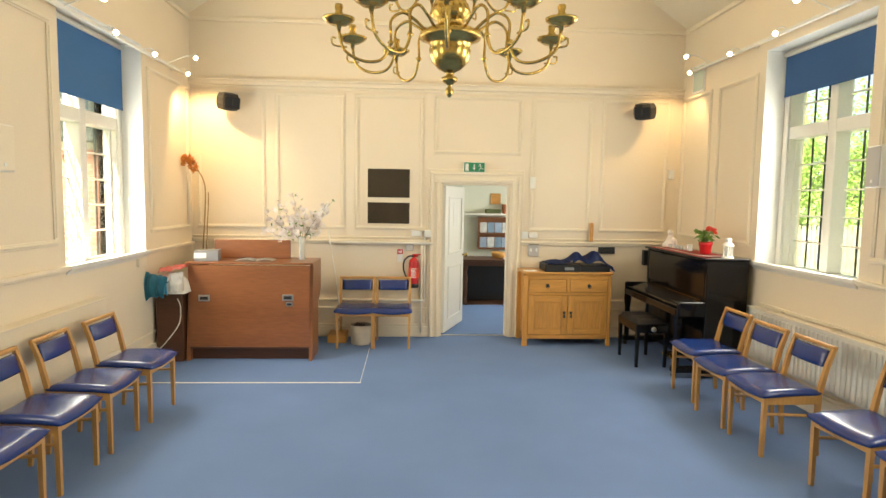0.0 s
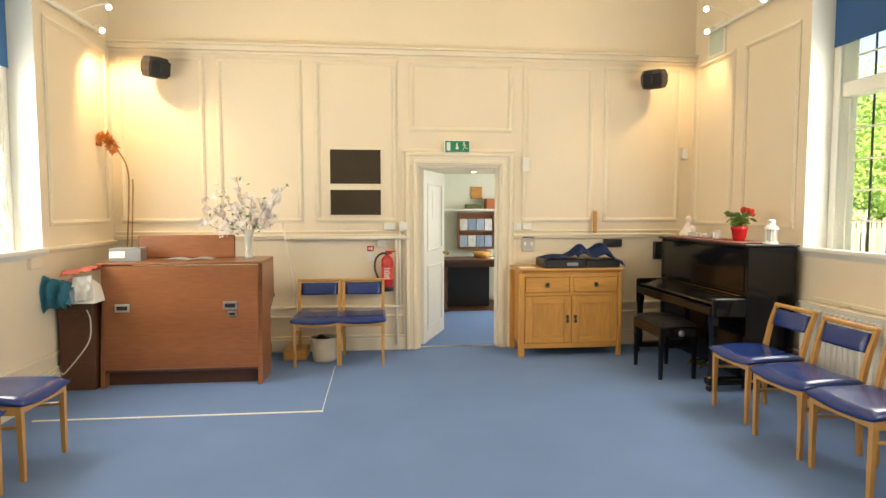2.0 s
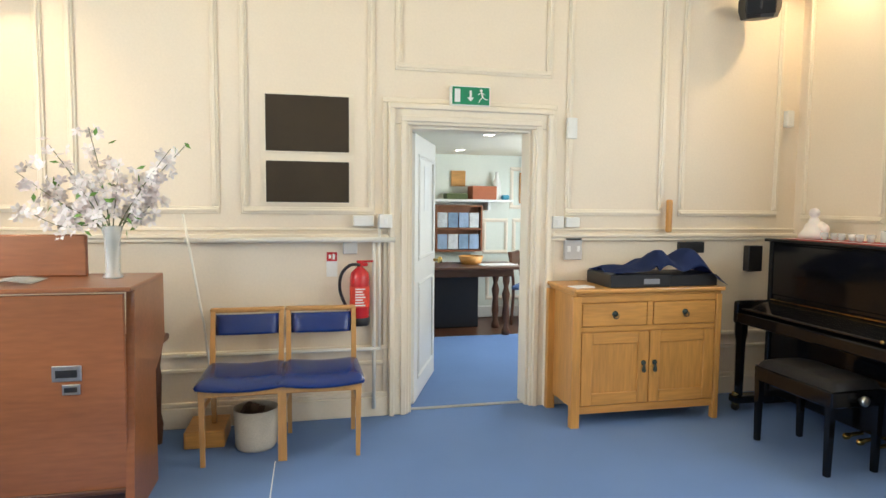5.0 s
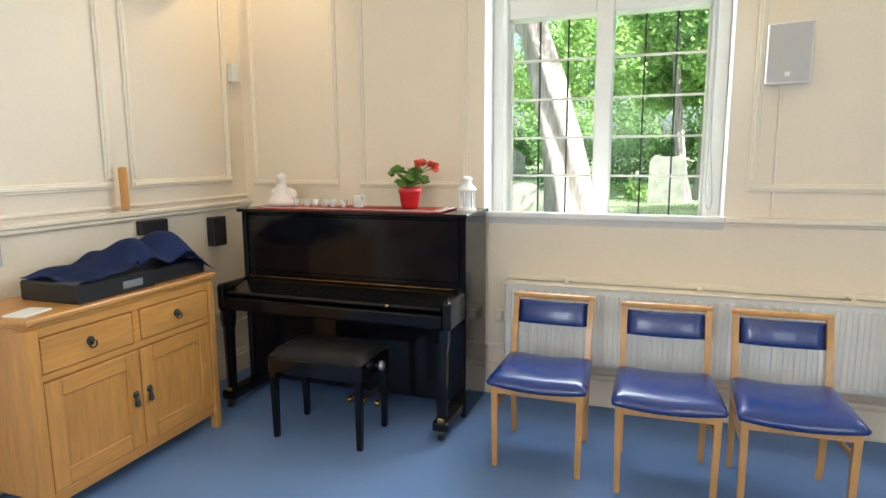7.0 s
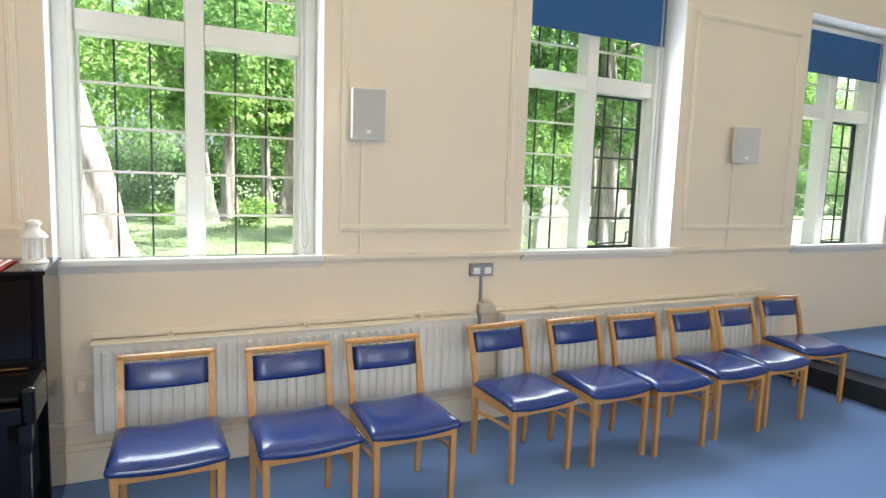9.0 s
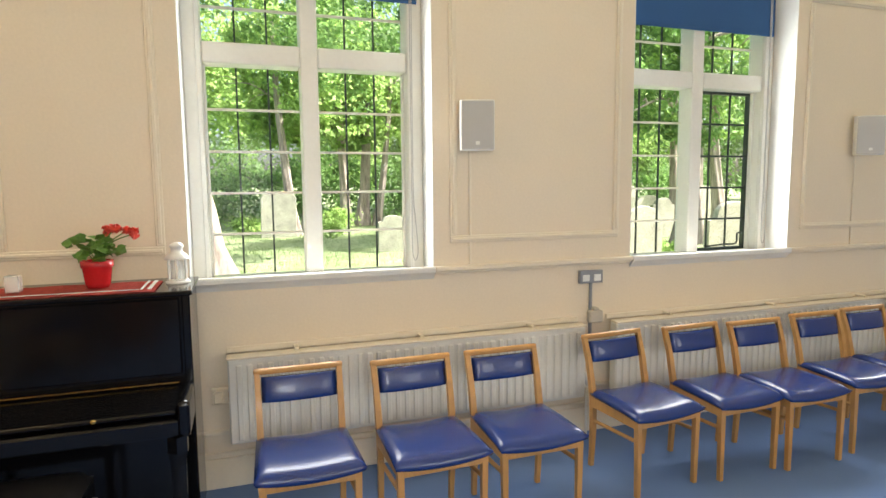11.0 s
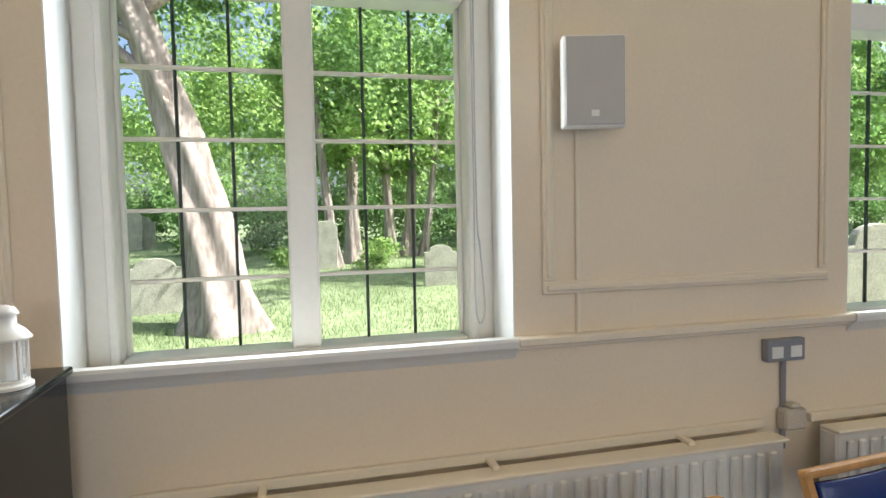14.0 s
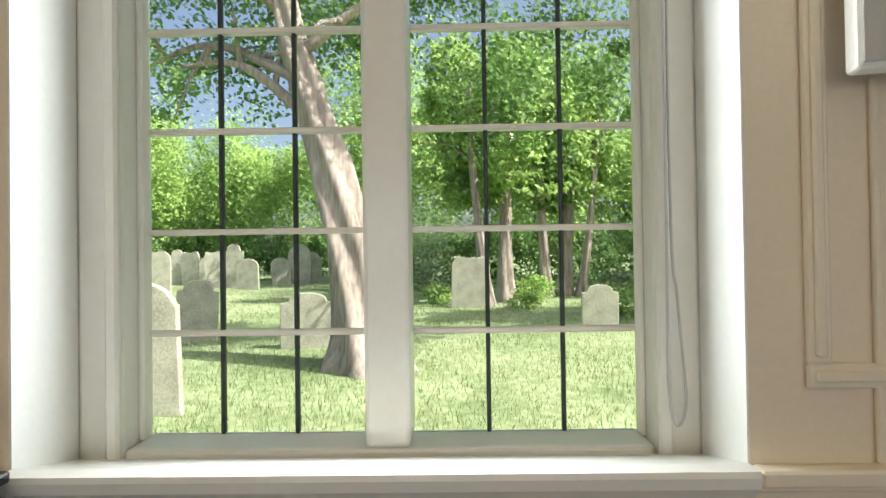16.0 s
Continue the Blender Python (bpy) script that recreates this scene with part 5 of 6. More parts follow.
# ---- back room beyond the door ----
BX0, BX1, BY, BZ = 0.25, 3.4, 10.75, 2.02
Y0 = YE + 0.15
solid("wall_back_room", boxes(((BX0 - 0.1, Y0, -0.2), (BX0, BY + 0.1, BZ)), ((BX1, Y0, -0.2), (BX1 + 0.1, BY + 0.1, BZ)), ((BX0, BY, -0.2), (BX1, BY + 0.1, BZ))), material("pale_green_white_paint", (0.72, 0.75, 0.66), 0.5, vary=0.03), "pale painted panelled walls of the back room", "wall", kind="structure")
solid("ceiling_back_room", boxes(((BX0 - 0.1, Y0, BZ), (BX1 + 0.1, BY + 0.1, BZ + 0.1))), M_CEIL, "low white ceiling of the back room", "ceiling", kind="structure")
solid("floor_back_room", boxes(((BX0 - 0.1, YE + 0.25, -0.2), (BX1 + 0.1, 9.72, 0.0))), M_CARPET, "blue carpet running through into the back room", "floor", kind="structure")
solid("floor_edge", boxes(((BX0 - 0.1, 9.72, -0.2), (BX1 + 0.1, BY + 0.1, -0.004))), M_MAHOGD, "dark bare boards at the back room wall", "floor", kind="structure")
for a0, a1, z0, z1 in ((2.30, 2.84, 1.36, 1.88), (1.95, 2.28, 0.80, 1.24), (2.34, 2.84, 0.80, 1.24), (2.92, 3.3, 0.80, 1.88), (2.0, 2.9, 0.22, 0.70)):
    panel("y", BY, -1, a0, a1, z0, z1)
solid("baseboard", boxes(((BX0, BY - 0.025, 0), (BX1, BY, 0.14)), bev=0.005), M_WHITE, "white skirting board in the back room", "skirting", kind="structure")
pc = thing("framed_picture", pose(2.57, BY - 0.03, 1.62), "pale print in a slim olive frame on the wall", "picture")
part("picture_frame", boxes(((-0.15, 0, -0.19), (0.15, 0.02, -0.175)), ((-0.15, 0, 0.175), (0.15, 0.02, 0.19)), ((-0.15, 0, -0.175), (-0.135, 0.02, 0.175)), ((0.135, 0, -0.175), (0.15, 0.02, 0.175)), bev=0.003), M_OAK, pc)
part("print", boxes(((-0.135, 0.008, -0.175), (0.135, 0.014, 0.175))), M_WICKER, pc)
shf = thing("wall_shelf", pose(0, 0, 0), "white wall shelf holding boxes in the back room", "shelf")
part("board", boxes(((0.9, BY - 0.28, 1.44), (2.26, BY, 1.47)), bev=0.004), M_WHITE, shf)
part("bracket", boxes(((1.96, BY - 0.2, 1.34), (1.99, BY, 1.44)), bev=0.004), M_WHITE, shf)
solid("storage_box", boxes(((1.75, BY - 0.26, 1.47), (2.05, BY - 0.02, 1.63)), bev=0.005), material("terracotta_card", (0.42, 0.13, 0.06), 0.8, vary=0.1), "terracotta cardboard box on the white shelf", "box")
solid("storage_box", boxes(((1.44, BY - 0.24, 1.47), (1.70, BY - 0.04, 1.54)), bev=0.005), material("olive_card", (0.09, 0.11, 0.04), 0.8, vary=0.1), "flat olive box on the white shelf", "box")
solid("storage_box", boxes(((1.54, BY - 0.03, 1.63), (1.72, BY - 0.005, 1.82)), bev=0.004), M_OAKH, "small tan cork panel above the shelf", "panel")
solid("bottle", lathe(bmesh.new(), [(0.05, 0), (0.055, 0.02), (0.05, 0.2), (0.02, 0.28), (0.02, 0.34)], 14, (2.10, BY - 0.10, 1.47)), M_WHITE, "tall white bottle on the shelf", "bottle", smooth=True)
solid("toy", boxes(((2.14, BY - 0.22, 1.47), (2.23, BY - 0.12, 1.53)), bev=0.02, seg=2), M_BAGB, "small blue packet at the shelf end", "packet")
bk = thing("leaflet_rack", pose(1.54, BY - 0.18, 0.84), "dark wooden leaflet rack with blue and white booklets", "rack")
part("rack_frame", boxes(((-0.22, 0, 0), (-0.20, 0.16, 0.56)), ((0.34, 0, 0), (0.36, 0.16, 0.56)), ((-0.20, 0, 0.0), (0.34, 0.16, 0.02)), ((-0.20, 0, 0.26), (0.34, 0.16, 0.28)), ((-0.20, 0, 0.54), (0.34, 0.16, 0.56)), ((-0.20, 0.14, 0.02), (0.34, 0.16, 0.54)), bev=0.003), M_MAHOG, bk)
rs = np.random.RandomState(3)
covers = [material("booklet_cover", c, 0.5, vary=0.25, scale=12, bump=0) for c in ((0.30, 0.40, 0.55), (0.60, 0.62, 0.62), (0.20, 0.30, 0.42))]
for r in range(2):
    for k in range(4):
        x = -0.19 + 0.132 * k
        part("booklet", boxes(((x, 0.03, 0.03 + 0.26 * r), (x + 0.12, 0.05, 0.21 + 0.26 * r)), bev=0.002), covers[(k + r) % 3], bk)
tb = thing("side_table", pose(1.48, 9.90, 0), "dark wooden table with turned legs in the back room", "table")
part("tabletop", boxes(((-0.55, -0.32, 0.72), (0.62, 0.32, 0.75)), bev=0.008, seg=2), M_MAHOGD, tb)
part("apron", boxes(((-0.5, -0.24, 0.64), (0.50, 0.24, 0.72)), bev=0.004), M_MAHOGD, tb)
for x in (-0.46, 0.45):
    for y in (-0.18, 0.2):
        part("leg", lathe(bmesh.new(), [(0.045, 0), (0.045, 0.05), (0.025, 0.09), (0.042, 0.2), (0.03, 0.34), (0.046, 0.44), (0.024, 0.52), (0.04, 0.58), (0.04, 0.65)], 14, (x, y, 0)), M_MAHOGD, tb, smooth=True)
solid("dark_cupboard", boxes(((0.9, 10.15, 0), (1.74, 10.5, 0.66)), bev=0.006), M_BLACK, "black low cupboard under the back room table", "cupboard")
solid("papers", boxes(((-0.2, -0.10, 0), (0.2, 0.10, 0.008)), bev=0.001), M_PAPER, "white papers laid out on the dark table", "paper", pose(1.86, 9.84, 0.75, 0, 0, 5))
solid("basket", lathe(bmesh.new(), [(0.11, 0), (0.14, 0.09), (0.13, 0.09), (0.10, 0.01)], 18, (1.60, 9.98, 0.75)), M_OAKH, "round amber basket on the dark table", "basket", smooth=True)
bcx = thing("dining_chair", pose(2.42, 10.22, 0, 0, 0, 55), "dark wooden dining chair with a blue seat", "chair")
part("seat", boxes(((-0.2, -0.2, 0.42), (0.2, 0.2, 0.47)), bev=0.02, seg=2), M_CARPET, bcx, "blue upholstered seat")
for x in (-0.17, 0.17):
    part("leg", lathe(bmesh.new(), [(0.018, 0), (0.022, 0.1), (0.016, 0.2), (0.024, 0.3), (0.024, 0.42)], 10, (x, -0.17, 0)), M_MAHOGD, bcx)
    part("leg", tube(bmesh.new(), smooth_path([(x, 0.2, 0), (x, 0.18, 0.42), (x, 0.2, 0.65), (x, 0.24, 0.86)]), 0.017, 6), M_MAHOGD, bcx)
part("backrest", boxes(((-0.18, 0.205, 0.70), (0.18, 0.235, 0.86)), bev=0.012, seg=2), M_MAHOGD, bcx)
part("stretcher", boxes(((-0.17, -0.175, 0.18), (0.17, -0.16, 0.20))), M_MAHOGD, bcx)
for x, y in ((1.40, 8.68), (1.50, 10.15)):
    dl = thing("downlight", pose(x, y, BZ), "round recessed downlight glowing in the back room ceiling", "downlight", "downlights")
    part("ring", lathe(bmesh.new(), [(0.05, -0.004), (0.058, -0.008), (0.065, 0)], 20), M_WHITE, dl, smooth=True)
    part("lamp", lathe(bmesh.new(), [(0.048, -0.002), (0.047, -0.006)], 16), M_DOWN, dl)

# ---- outside: graveyard, trees, neighbouring house ----


def rise(x, y):
    d = x - (WR + 3.5)
    return -0.12 + (0.02 * d if d > 0 else 0) + 0.03 * noise.noise(Vector((x * 0.35, y * 0.35, 0)))


bm = bmesh.new()
xs = [WR + TH + 0.02 + 0.6 * i for i in range(50)] + [36, 45, 60, 90, 200, 900]
ys = [-900, -200, -90, -60] + [-42 + 0.9 * i for i in range(95)] + [60, 90, 200, 900]
g = [[bm.verts.new((x, y, rise(x, y) if x < 62 else 0.9)) for y in ys] for x in xs]
for i in range(len(xs) - 1):
    for j in range(len(ys) - 1):
        bm.faces.new((g[i][j], g[i + 1][j], g[i + 1][j + 1], g[i][j + 1]))
west = [[bm.verts.new((x, y, -0.12)) for y in (-900, 12, 900)] for x in (-900, -40, WL - TH - 0.02)]
for i in range(2):
    for j in range(2):
        bm.faces.new((west[i][j], west[i + 1][j], west[i + 1][j + 1], west[i][j + 1]))
far = [bm.verts.new(c) for c in ((WL - TH - 0.02, BY + 0.12, -0.13), (WR + TH + 0.02, BY + 0.12, -0.13), (WR + TH + 0.02, 900, -0.13), (WL - TH - 0.02, 900, -0.13))]
bm.faces.new(far)
near = [bm.verts.new(c) for c in ((WL - TH - 0.02, -900, -0.13), (WR + TH + 0.02, -900, -0.13), (WR + TH + 0.02, YB - 0.22, -0.13), (WL - TH - 0.02, YB - 0.22, -0.13))]
bm.faces.new(near)
bmesh.ops.recalc_face_normals(bm, faces=bm.faces)
solid("ground", bm, M_GRASS, "rough mown graveyard grass", "ground", kind="structure")

rs = np.random.RandomState(21)
n = 120000
gx = WR + 1.2 + rs.power(0.65, n) * 24
gy = 5 + rs.uniform(-1, 1, n) * (4 + 0.62 * (gx - 2.4))
gz = np.array([rise(x, y) for x, y in zip(gx, gy)])
hh = rs.uniform(0.04, 0.15, n) * (0.75 + 0.6 * np.array([noise.noise(Vector((x * 0.5, y * 0.5, 3))) for x, y in zip(gx, gy)]))
hh = np.clip(hh, 0.03, 0.3)
an = rs.uniform(0, 6.28, n)
lean = rs.normal(size=(n, 2)) * 0.35 * hh[:, None]
w = rs.uniform(0.003, 0.007, n)
p0 = np.stack([gx - w * np.cos(an), gy - w * np.sin(an), gz], 1)
p1 = np.stack([gx + w * np.cos(an), gy + w * np.sin(an), gz], 1)
p2 = np.stack([gx + lean[:, 0], gy + lean[:, 1], gz + hh], 1)
me = bpy.data.meshes.new("grass")
me.vertices.add(3 * n)
me.vertices.foreach_set("co", np.stack([p0, p1, p2], 1).ravel())
me.loops.add(3 * n)
me.loops.foreach_set("vertex_index", np.arange(3 * n, dtype=np.int32))
me.polygons.add(n)
me.polygons.foreach_set("loop_start", np.arange(0, 3 * n, 3, dtype=np.int32))
me.update(calc_edges=True)
me.materials.append(M_BLADE)
tagged(new("grass", me), "long uneven graveyard grass", "grass", kind="stuff")


def gravestone(x, y, w, h, style=0, turn=0, tilt=0):
    bm = bmesh.new()
    pr = [(-w / 2, -0.15), (w / 2, -0.15), (w / 2, h * 0.82)]
    if style == 0:       # shouldered with a curved head
        pr += [(w * 0.36, h * 0.84), (w * 0.34, h * 0.88)] + [(w * 0.34 * math.cos(a), h * 0.88 + h * 0.12 * math.sin(a)) for a in [math.pi * k / 10 for k in range(1, 10)]] + [(-w * 0.34, h * 0.88), (-w * 0.36, h * 0.84)]
    elif style == 1:     # round top
        pr += [(w / 2 * math.cos(a), h * 0.75 + h * 0.25 * math.sin(a)) for a in [math.pi * k / 12 for k in range(1, 12)]]
    else:                # flat with a shallow waved top
        pr += [(w * 0.5 - w * k / 8, h * (0.965 + 0.02 * math.cos(6.28 * k / 8))) for k in range(1, 8)]
    pr += [(-w / 2, h * 0.82)]
    ends = [[bm.verts.new((px, yy, pz)) for px, pz in pr] for yy in (-0.055, 0.055)]
    m = len(pr)
    for k in range(m):
        bm.faces.new((ends[0][k], ends[0][(k + 1) % m], ends[1][(k + 1) % m], ends[1][k]))
    fr = [bm.faces.new(ends[0]), bm.faces.new(ends[1])]
    bmesh.ops.recalc_face_normals(bm, faces=bm.faces)
    bmesh.ops.bevel(bm, geom=list({e for f in fr for e in f.edges}), offset=0.012, segments=1, affect="EDGES")
    label = ("shouldered", "round topped", "broad flat topped")[style] + " weathered stone headstone standing in the grass"
    solid("gravestone", bm, M_STONE, label, "gravestone", pose(x, y, rise(x, y), 0, tilt, -90 + turn), group="headstones in the graveyard")


for args in ((12.6, 7.38, 0.92, 0.95, 0, 6, 0), (19.0, 4.40, 1.05, 1.45, 2, 0, 1), (14.4, 1.95, 0.72, 0.90, 0, -5, 0), (8.6, 8.12, 0.75, 1.40, 1, 4, -2), (13.5, 9.7, 0.75, 1.15, 0, 8, 3),
             (16, 0.0, 0.75, 1.5, 1, 0, 2), (11.0, -1.2, 0.8, 1.1, 0, 8, 0), (13.5, -3.2, 1.0, 1.2, 2, 0, -2), (9.8, -4.4, 0.8, 1.0, 1, 5, 2), (15, -6.5, 0.8, 1.2, 0, 0, 0), (12, -8.2, 0.9, 1.1, 2, 6, 3),
             (12.0, -0.2, 1.25, 0.9, 2, 3, 0), (7.8, -0.35, 0.72, 1.42, 1, 4, 1), (7.0, -1.35, 0.95, 1.50, 0, -3, 0), (8.2, 0.25, 0.62, 1.65, 2, 2, -1)):
    gravestone(*args)
rs = np.random.RandomState(8)
for k in range(16):
    gravestone(27 + rs.uniform(-2, 5), 11.5 + k * 0.62 + rs.uniform(-0.2, 0.2), rs.uniform(0.7, 1.1), rs.uniform(1.0, 1.9), int(rs.randint(3)), rs.uniform(-12, 12), rs.uniform(-4, 4))
for k in range(7):
    gravestone(19 + rs.uniform(-2, 6), -2 - k * 1.9 + rs.uniform(-0.4, 0.4), rs.uniform(0.7, 1.0), rs.uniform(0.9, 1.5), int(rs.randint(3)), rs.uniform(-12, 12), rs.uniform(-4, 4))


def cloud(rs, centre, radii, count, clumps, spread=0.55):
    """Leaf places in uneven clumps inside an ellipsoid."""
    c = rs.normal(size=(clumps, 3))
    c /= np.linalg.norm(c, axis=1)[:, None]
    c *= rs.uniform(0.35, 1.0, (clumps, 1))
    pick = rs.randint(clumps, size=count)
    p = c[pick] + rs.normal(size=(count, 3)) * 0.16 * spread * rs.uniform(0.5, 1.8, (clumps, 1))[pick]
    return np.array(centre) + p * np.array(radii)


def leafy(name, parent, pts, size, mat, rs, label=""):
    n = len(pts)
    nor = rs.normal(size=(n, 3)) + np.array([-0.8, -0.8, 0.9])
    ob = new(name, quads(name, pts, nor, rs.uniform(0.6, 1.3, n) * size, mat))
    ob.parent = parent
    if label:
        tagged(ob, label=label)


def tree(label, base, top, r0, limbs, crowns, leaf, mat, seed, category="tree", group="", bow=0.0, flute=0.13):
    rs = np.random.RandomState(seed)
    b, t = Vector(base), Vector(top)
    root = thing("tree", Matrix.Translation(b), label, category, group)
    bm = bmesh.new()
    m = 22
    prev = None
    for i in range(m + 1):
        f = i / m
        c = (t - b) * f + Vector((0.06 * math.sin(5 * f + seed), 0.08 * math.sin(4 * f + 1 + seed) - bow * math.sin(math.pi * min(1, 1.3 * f)), 0))
        rad = r0 * (1.0 - 0.62 * f + 0.7 * math.exp(-f * 16))
        ring = []
        for k in range(40):
            a = 2 * math.pi * k / 40
            q = rad * (1 + flute * math.sin(5 * a + 3 * f * 4 + seed) + 0.10 * noise.noise(Vector((2 * math.cos(a), 2 * math.sin(a), f * 7 + seed))))
            ring.append(bm.verts.new(c + Vector((q * math.cos(a), q * math.sin(a), -0.1 if i == 0 else 0))))
        if prev:
            for k in range(40):
                bm.faces.new((prev[k], prev[(k + 1) % 40], ring[(k + 1) % 40], ring[k]))
        prev = ring
    bm.faces.new(prev)
    part("trunk", bm, M_BARK, root, smooth=True)
    bm = bmesh.new()
    for f, d, ln in limbs:
        s = (t - b) * f
        d = Vector(d).normalized()
        e = s + d * ln
        midp = s + d * ln * 0.5 + Vector((0, 0, 0.12 * ln))
        pts = smooth_path([s, midp, e + Vector((0, 0, -0.08 * ln))], 6)
        tube(bm, pts, [r0 * 0.25 * (1 - 0.85 * i / len(pts)) for i in range(len(pts))], 7)
        for j in range(3):
            p = pts[3 + 3 * j]
            q = p + Vector(rs.normal(size=3)) * ln * 0.22
            tube(bm, [p, (p + q) / 2 + Vector((0, 0, 0.1)), q], [r0 * 0.12, r0 * 0.08, r0 * 0.03], 5)
    if limbs:
        part("limb", bm, M_BARK, root, smooth=True)
    for c, rad, count, clumps in crowns:
        pts = cloud(rs, Vector(c) - b, rad, count, clumps)
        leafy("crown", root, pts, leaf, mat, rs)
    return root


# the large leaning yew outside the first window
tree("old leaning yew with a fluted grey-brown trunk", (11.0, 6.08, rise(11, 6.08)), (11.4, 7.62, 6.4), 0.40,
     ((0.57, (0.2, 1, 0.5), 2.6), (0.66, (0.3, 1, 0.2), 3.4), (0.72, (0, -1, 0.4), 3.0), (0.82, (-0.3, 1, 0.4), 3.0), (0.9, (0.5, -0.6, 0.5), 2.8)),
     (((12.2, 9.6, 5.3), (2.0, 3.0, 1.5), 5000, 60), ((12.4, 6.4, 6.6), (2.8, 4.4, 1.9), 17000, 110), ((13.0, 3.2, 5.0), (1.8, 2.6, 1.7), 6500, 60)), 0.06, M_LEAFD, 5, bow=0.20, flute=0.17)
# slender trees in the middle distance
for k, (x, y, dx, dy, r) in enumerate(((19.5, 3.9, 0.3, 0.5, 0.15), (20.5, 3.2, 0.4, -0.1, 0.22), (22, 1.7, 0, 0.6, 0.17), (22.4, 1.1, 0.2, -0.2, 0.20), (22.2, 0.7, -0.2, -0.9, 0.13), (21, -4.5, 0.2, 0.3, 0.24), (17, -8.5, 0.1, -0.4, 0.2), (18, -11.5, 0.2, 0.4, 0.22))):
    tree("slender woodland tree with pale bark and light foliage", (x, y, rise(x, y)), (x + dx, y + dy, 7.5), r, ((0.55, (0.2, 1, 0.5), 1.8), (0.7, (0, -1, 0.5), 1.8), (0.85, (0.6, 0.4, 0.6), 1.6)),
         (((x + 0.4, y, 6.2), (1.9, 2.3, 2.6), 5200, 46), ((x + 0.3, y + 0.4 * (-1) ** k, 3.7), (1.2, 1.7, 0.8), 1100, 14)), 0.11, M_LEAF, 30 + k, group="woodland trees")
# a dark conifer bough mass between the window and the wood
tree("dark drooping conifer near the graveyard path", (15.5, -2.4, rise(15.5, -2.4)), (15.7, -2.2, 8.5), 0.28, ((0.5, (-0.3, 1, 0.1), 3.0), (0.62, (-0.2, -1, 0.1), 3.0), (0.75, (-0.4, 1, 0.1), 3.0)),
     (((15.3, -1.2, 5.2), (1.8, 3.0, 2.1), 9000, 70), ((15.4, -4.2, 5.0), (1.8, 2.6, 2.2), 8000, 60)), 0.09, M_LEAFD, 77)
tree("dark drooping conifer beyond the casement window", (13.5, -6.2, rise(13.5, -6.2)), (13.7, -6.0, 8.5), 0.3, ((0.4, (-0.3, 1, 0.1), 2.4), (0.62, (-0.2, -1, 0.1), 2.6)),
     (((13.3, -6.2, 5.0), (1.8, 3.4, 2.4), 10000, 80),), 0.09, M_LEAFD, 78)
# woodland backdrop: layered hedge and tree line
rs = np.random.RandomState(90)
woods = []
for k in range(58):
    y = -42 + k * 1.45
    x = 33 + rs.uniform(-2, 6) + (3 if y > 9 else -4)
    woods.append(cloud(rs, (x, y, rs.uniform(4.5, 7.5)), (2.4, 2.6, rs.uniform(3.5, 5.5)), 6000, 34, 1.0))
for k in range(26):
    woods.append(cloud(rs, (6 + k * 1.35, 30 + rs.uniform(-2, 3) + 0.25 * k, rs.uniform(3.5, 6)), (2.2, 2.2, rs.uniform(3.5, 5)), 2600, 28, 1.0))
wd = np.concatenate(woods)
wd = wd[~((wd[:, 1] > 11) & (wd[:, 2] > 7.5) & (wd[:, 1] < 16))]
nn = len(wd)
tagged(new("woodland", quads("woodland", wd, rs.normal(size=(nn, 3)) + np.array([-1.2, -1.1, 1.1]), rs.uniform(0.07, 0.14, nn), M_LEAF)), "dense green woodland closing the graveyard", "woodland", kind="stuff")
hd = []
for k in range(64):
    y = -42 + k * 1.3
    x = 30 + (5 if y > 9 else -4) + rs.uniform(-1, 1)
    hd.append(cloud(rs, (x, y, 1.4 + rise(x, y)), (1.3, 1.3, 1.5), 1800, 16, 1.0))
hd = np.concatenate(hd)
nn = len(hd)
tagged(new("hedge", quads("hedge", hd, rs.normal(size=(nn, 3)) + np.array([-1.0, -1.0, 0.9]), rs.uniform(0.05, 0.11, nn), M_LEAFD)), "dark overgrown hedge along the graveyard edge", "hedge", kind="stuff")
for k, (x, y, r) in enumerate(((18.5, 2.9, 0.55), (16.5, 0.9, 0.6), (21, 2.4, 0.7), (11.9, 1.2, 0.45), (12.6, -2.2, 0.6), (20, 5.4, 0.5), (10.4, -3.0, 0.4))):
    sh = thing("shrub", pose(x, y, rise(x, y)), "low leafy shrub growing among the headstones", "shrub", "graveyard shrubs")
    leafy("crown", sh, cloud(rs, (0, 0, r * 0.55), (r, r, r * 0.7), 900, 18, 1.2), 0.055, M_LEAF, rs)
    part("stem", tube(bmesh.new(), [(0, 0, -0.05), (0.02, 0.01, r * 0.5)], 0.02, 6), M_BARK, sh)

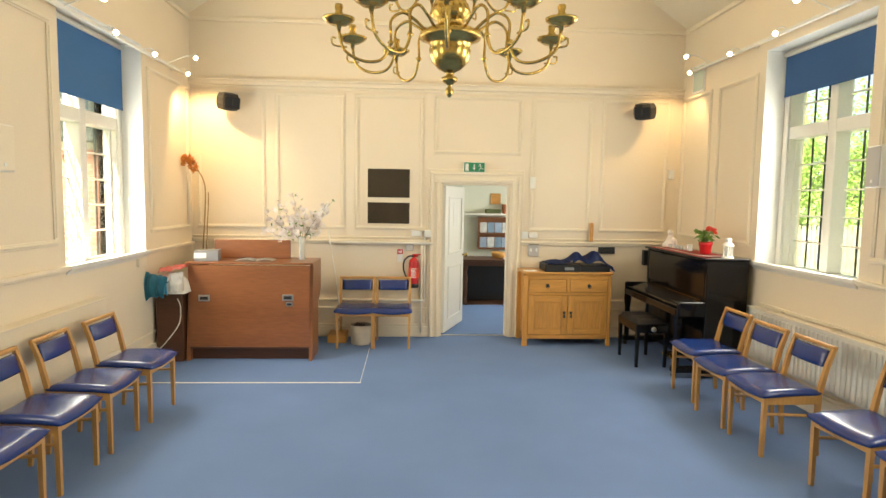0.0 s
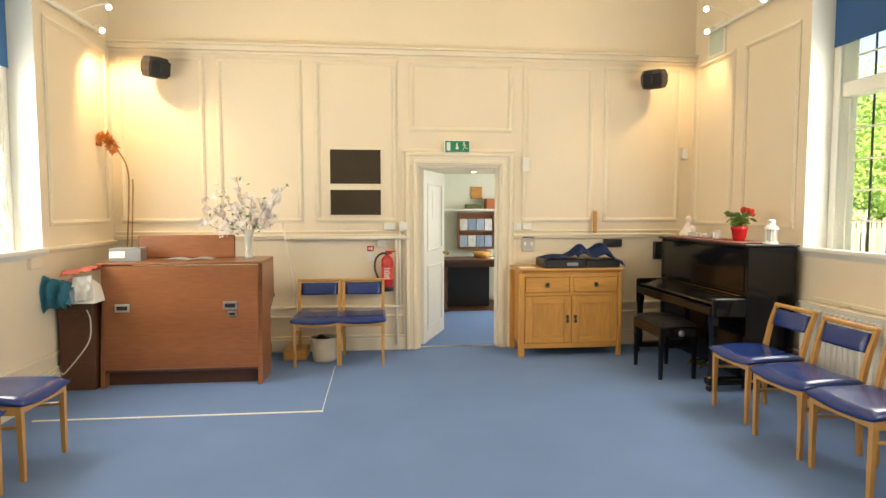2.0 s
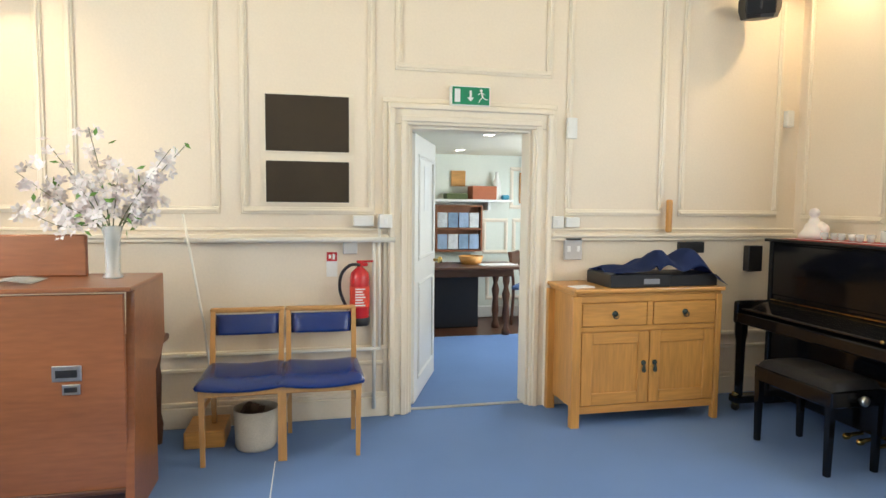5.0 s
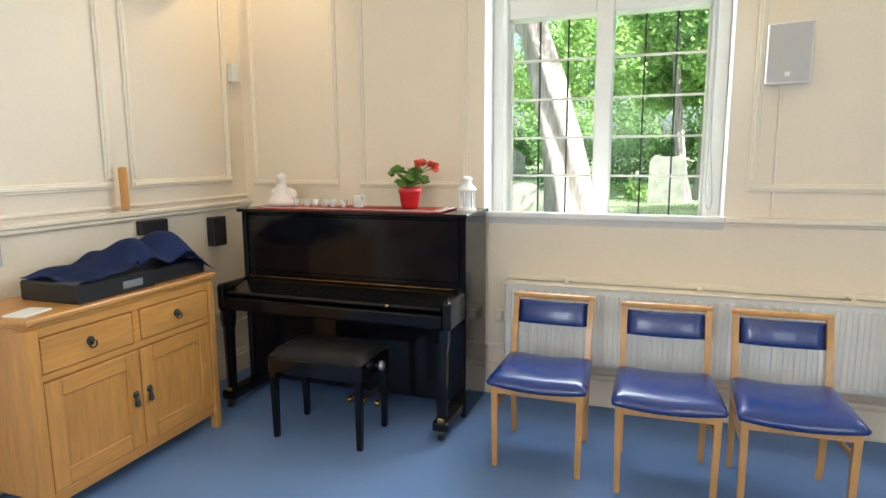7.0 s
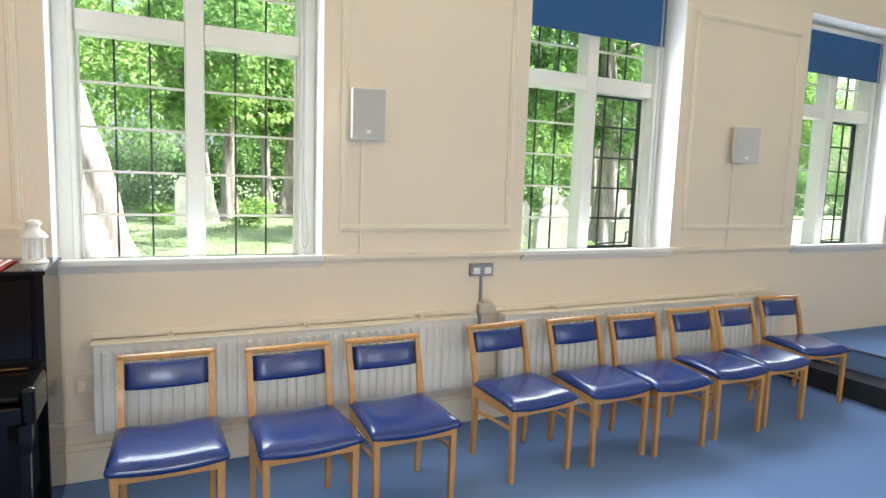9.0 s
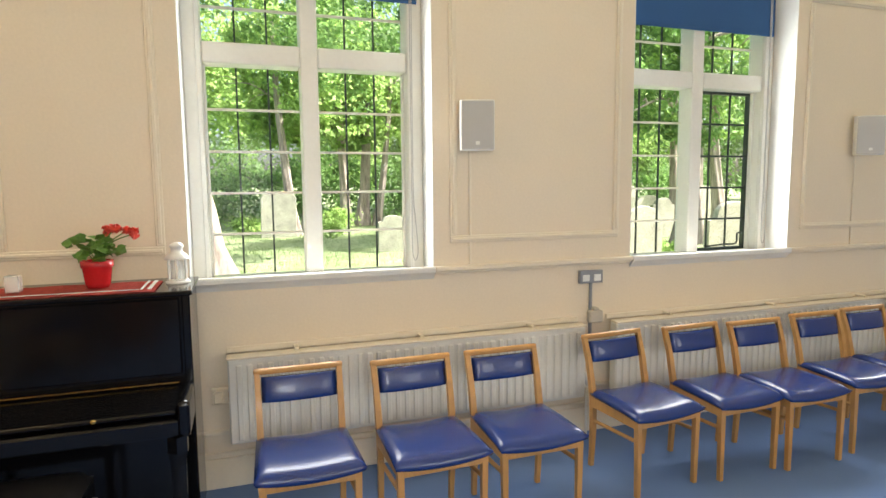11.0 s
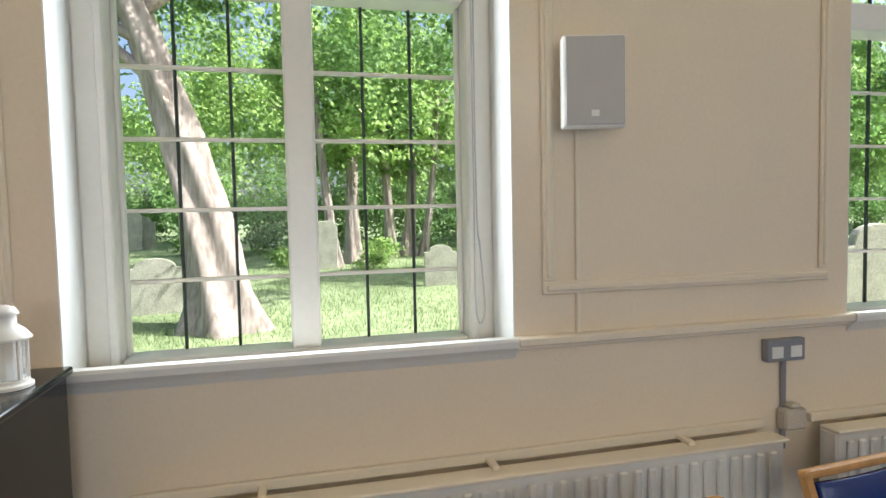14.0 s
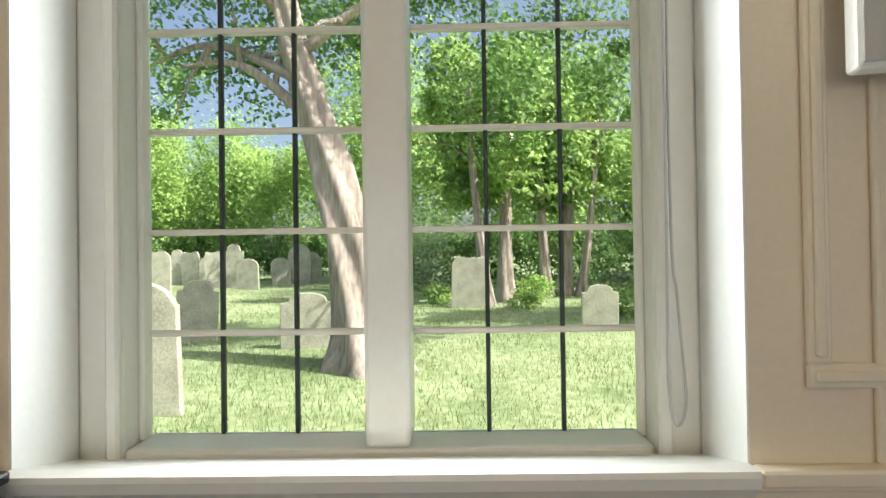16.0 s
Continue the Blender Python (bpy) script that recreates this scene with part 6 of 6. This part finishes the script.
# weathered paling fence across the side of the graveyard
fence = thing("paling_fence", pose(0, 0, 0), "weathered grey paling fence beside the hall", "fence")
FY, FX0, FX1 = 12.6, 6.2, 14.0
pale = bmesh.new()
box(pale, (-0.038, -0.009, 0.06), (0.038, 0.009, 1.36), 0.003)
pale_mesh = finish("paling", pale, M_FENCE)
for k in range(int((FX1 - FX0) / 0.115)):
    p = new("paling", pale_mesh)
    p.parent = fence
    p.location = (FX0 + 0.115 * k, FY, -0.10 + 0.02 * math.sin(1.7 * k))
for z in (0.30, 1.02):
    part("rail", boxes(((FX0 - 0.05, FY + 0.012, z - 0.04), (FX1 + 0.05, FY + 0.052, z + 0.04)), bev=0.004), M_FENCE, fence)
for k in range(5):
    x = FX0 + (FX1 - FX0) * k / 4
    part("post", boxes(((x - 0.05, FY + 0.054, -0.4), (x + 0.05, FY + 0.154, 1.34)), bev=0.008), M_FENCE, fence)

# neighbouring brick house beyond the far windows
hs = thing("brick_house", pose(0, 0, 0), "red brick neighbouring house with a slate roof edge", "house")
HX, HY0, HY1, HZ = -3.95, 8.8, 16.0, 2.42
part("wall", boxes(((HX - 8, HY0, -0.3), (HX, HY1, HZ))), M_MORTAR, hs)
part("roof", boxes(((HX - 8.2, HY0 - 0.25, HZ), (HX + 0.25, HY1, HZ + 0.12)), ((HX - 7.6, HY0 + 0.4, HZ + 0.12), (HX - 0.4, HY1, HZ + 0.9)), bev=0.02), M_LEAD, hs, "dark slate roof edge")
bk_e = finish("brick", boxes(((-0.004, -0.1045, -0.0305), (0.008, 0.1045, 0.0305)), bev=0.004), M_BRICK)
bk_s = finish("brick", boxes(((-0.1045, -0.008, -0.0305), (0.1045, 0.004, 0.0305)), bev=0.004), M_BRICK)
for r in range(28):
    for k in range(10):
        z = 0.35 + 0.072 * r
        x = HX - 0.786 - 0.222 * k - (0.111 if r % 2 else 0)
        b = new("brick", bk_s)
        b.parent = hs
        b.location = (x, HY0, z)
rest_b = bmesh.new()
for r in range(28):
    for k in [0, 1, 2] + list(range(13, 34)):
        x = HX - 0.12 - 0.222 * k - (0.111 if r % 2 else 0)
        box(rest_b, (x - 0.1045, HY0 - 0.008, 0.35 + 0.072 * r - 0.0305), (x + 0.1045, HY0 + 0.004, 0.35 + 0.072 * r + 0.0305))
tagged(part("brick_courses", rest_b, M_BRICK, hs), kind="stuff")
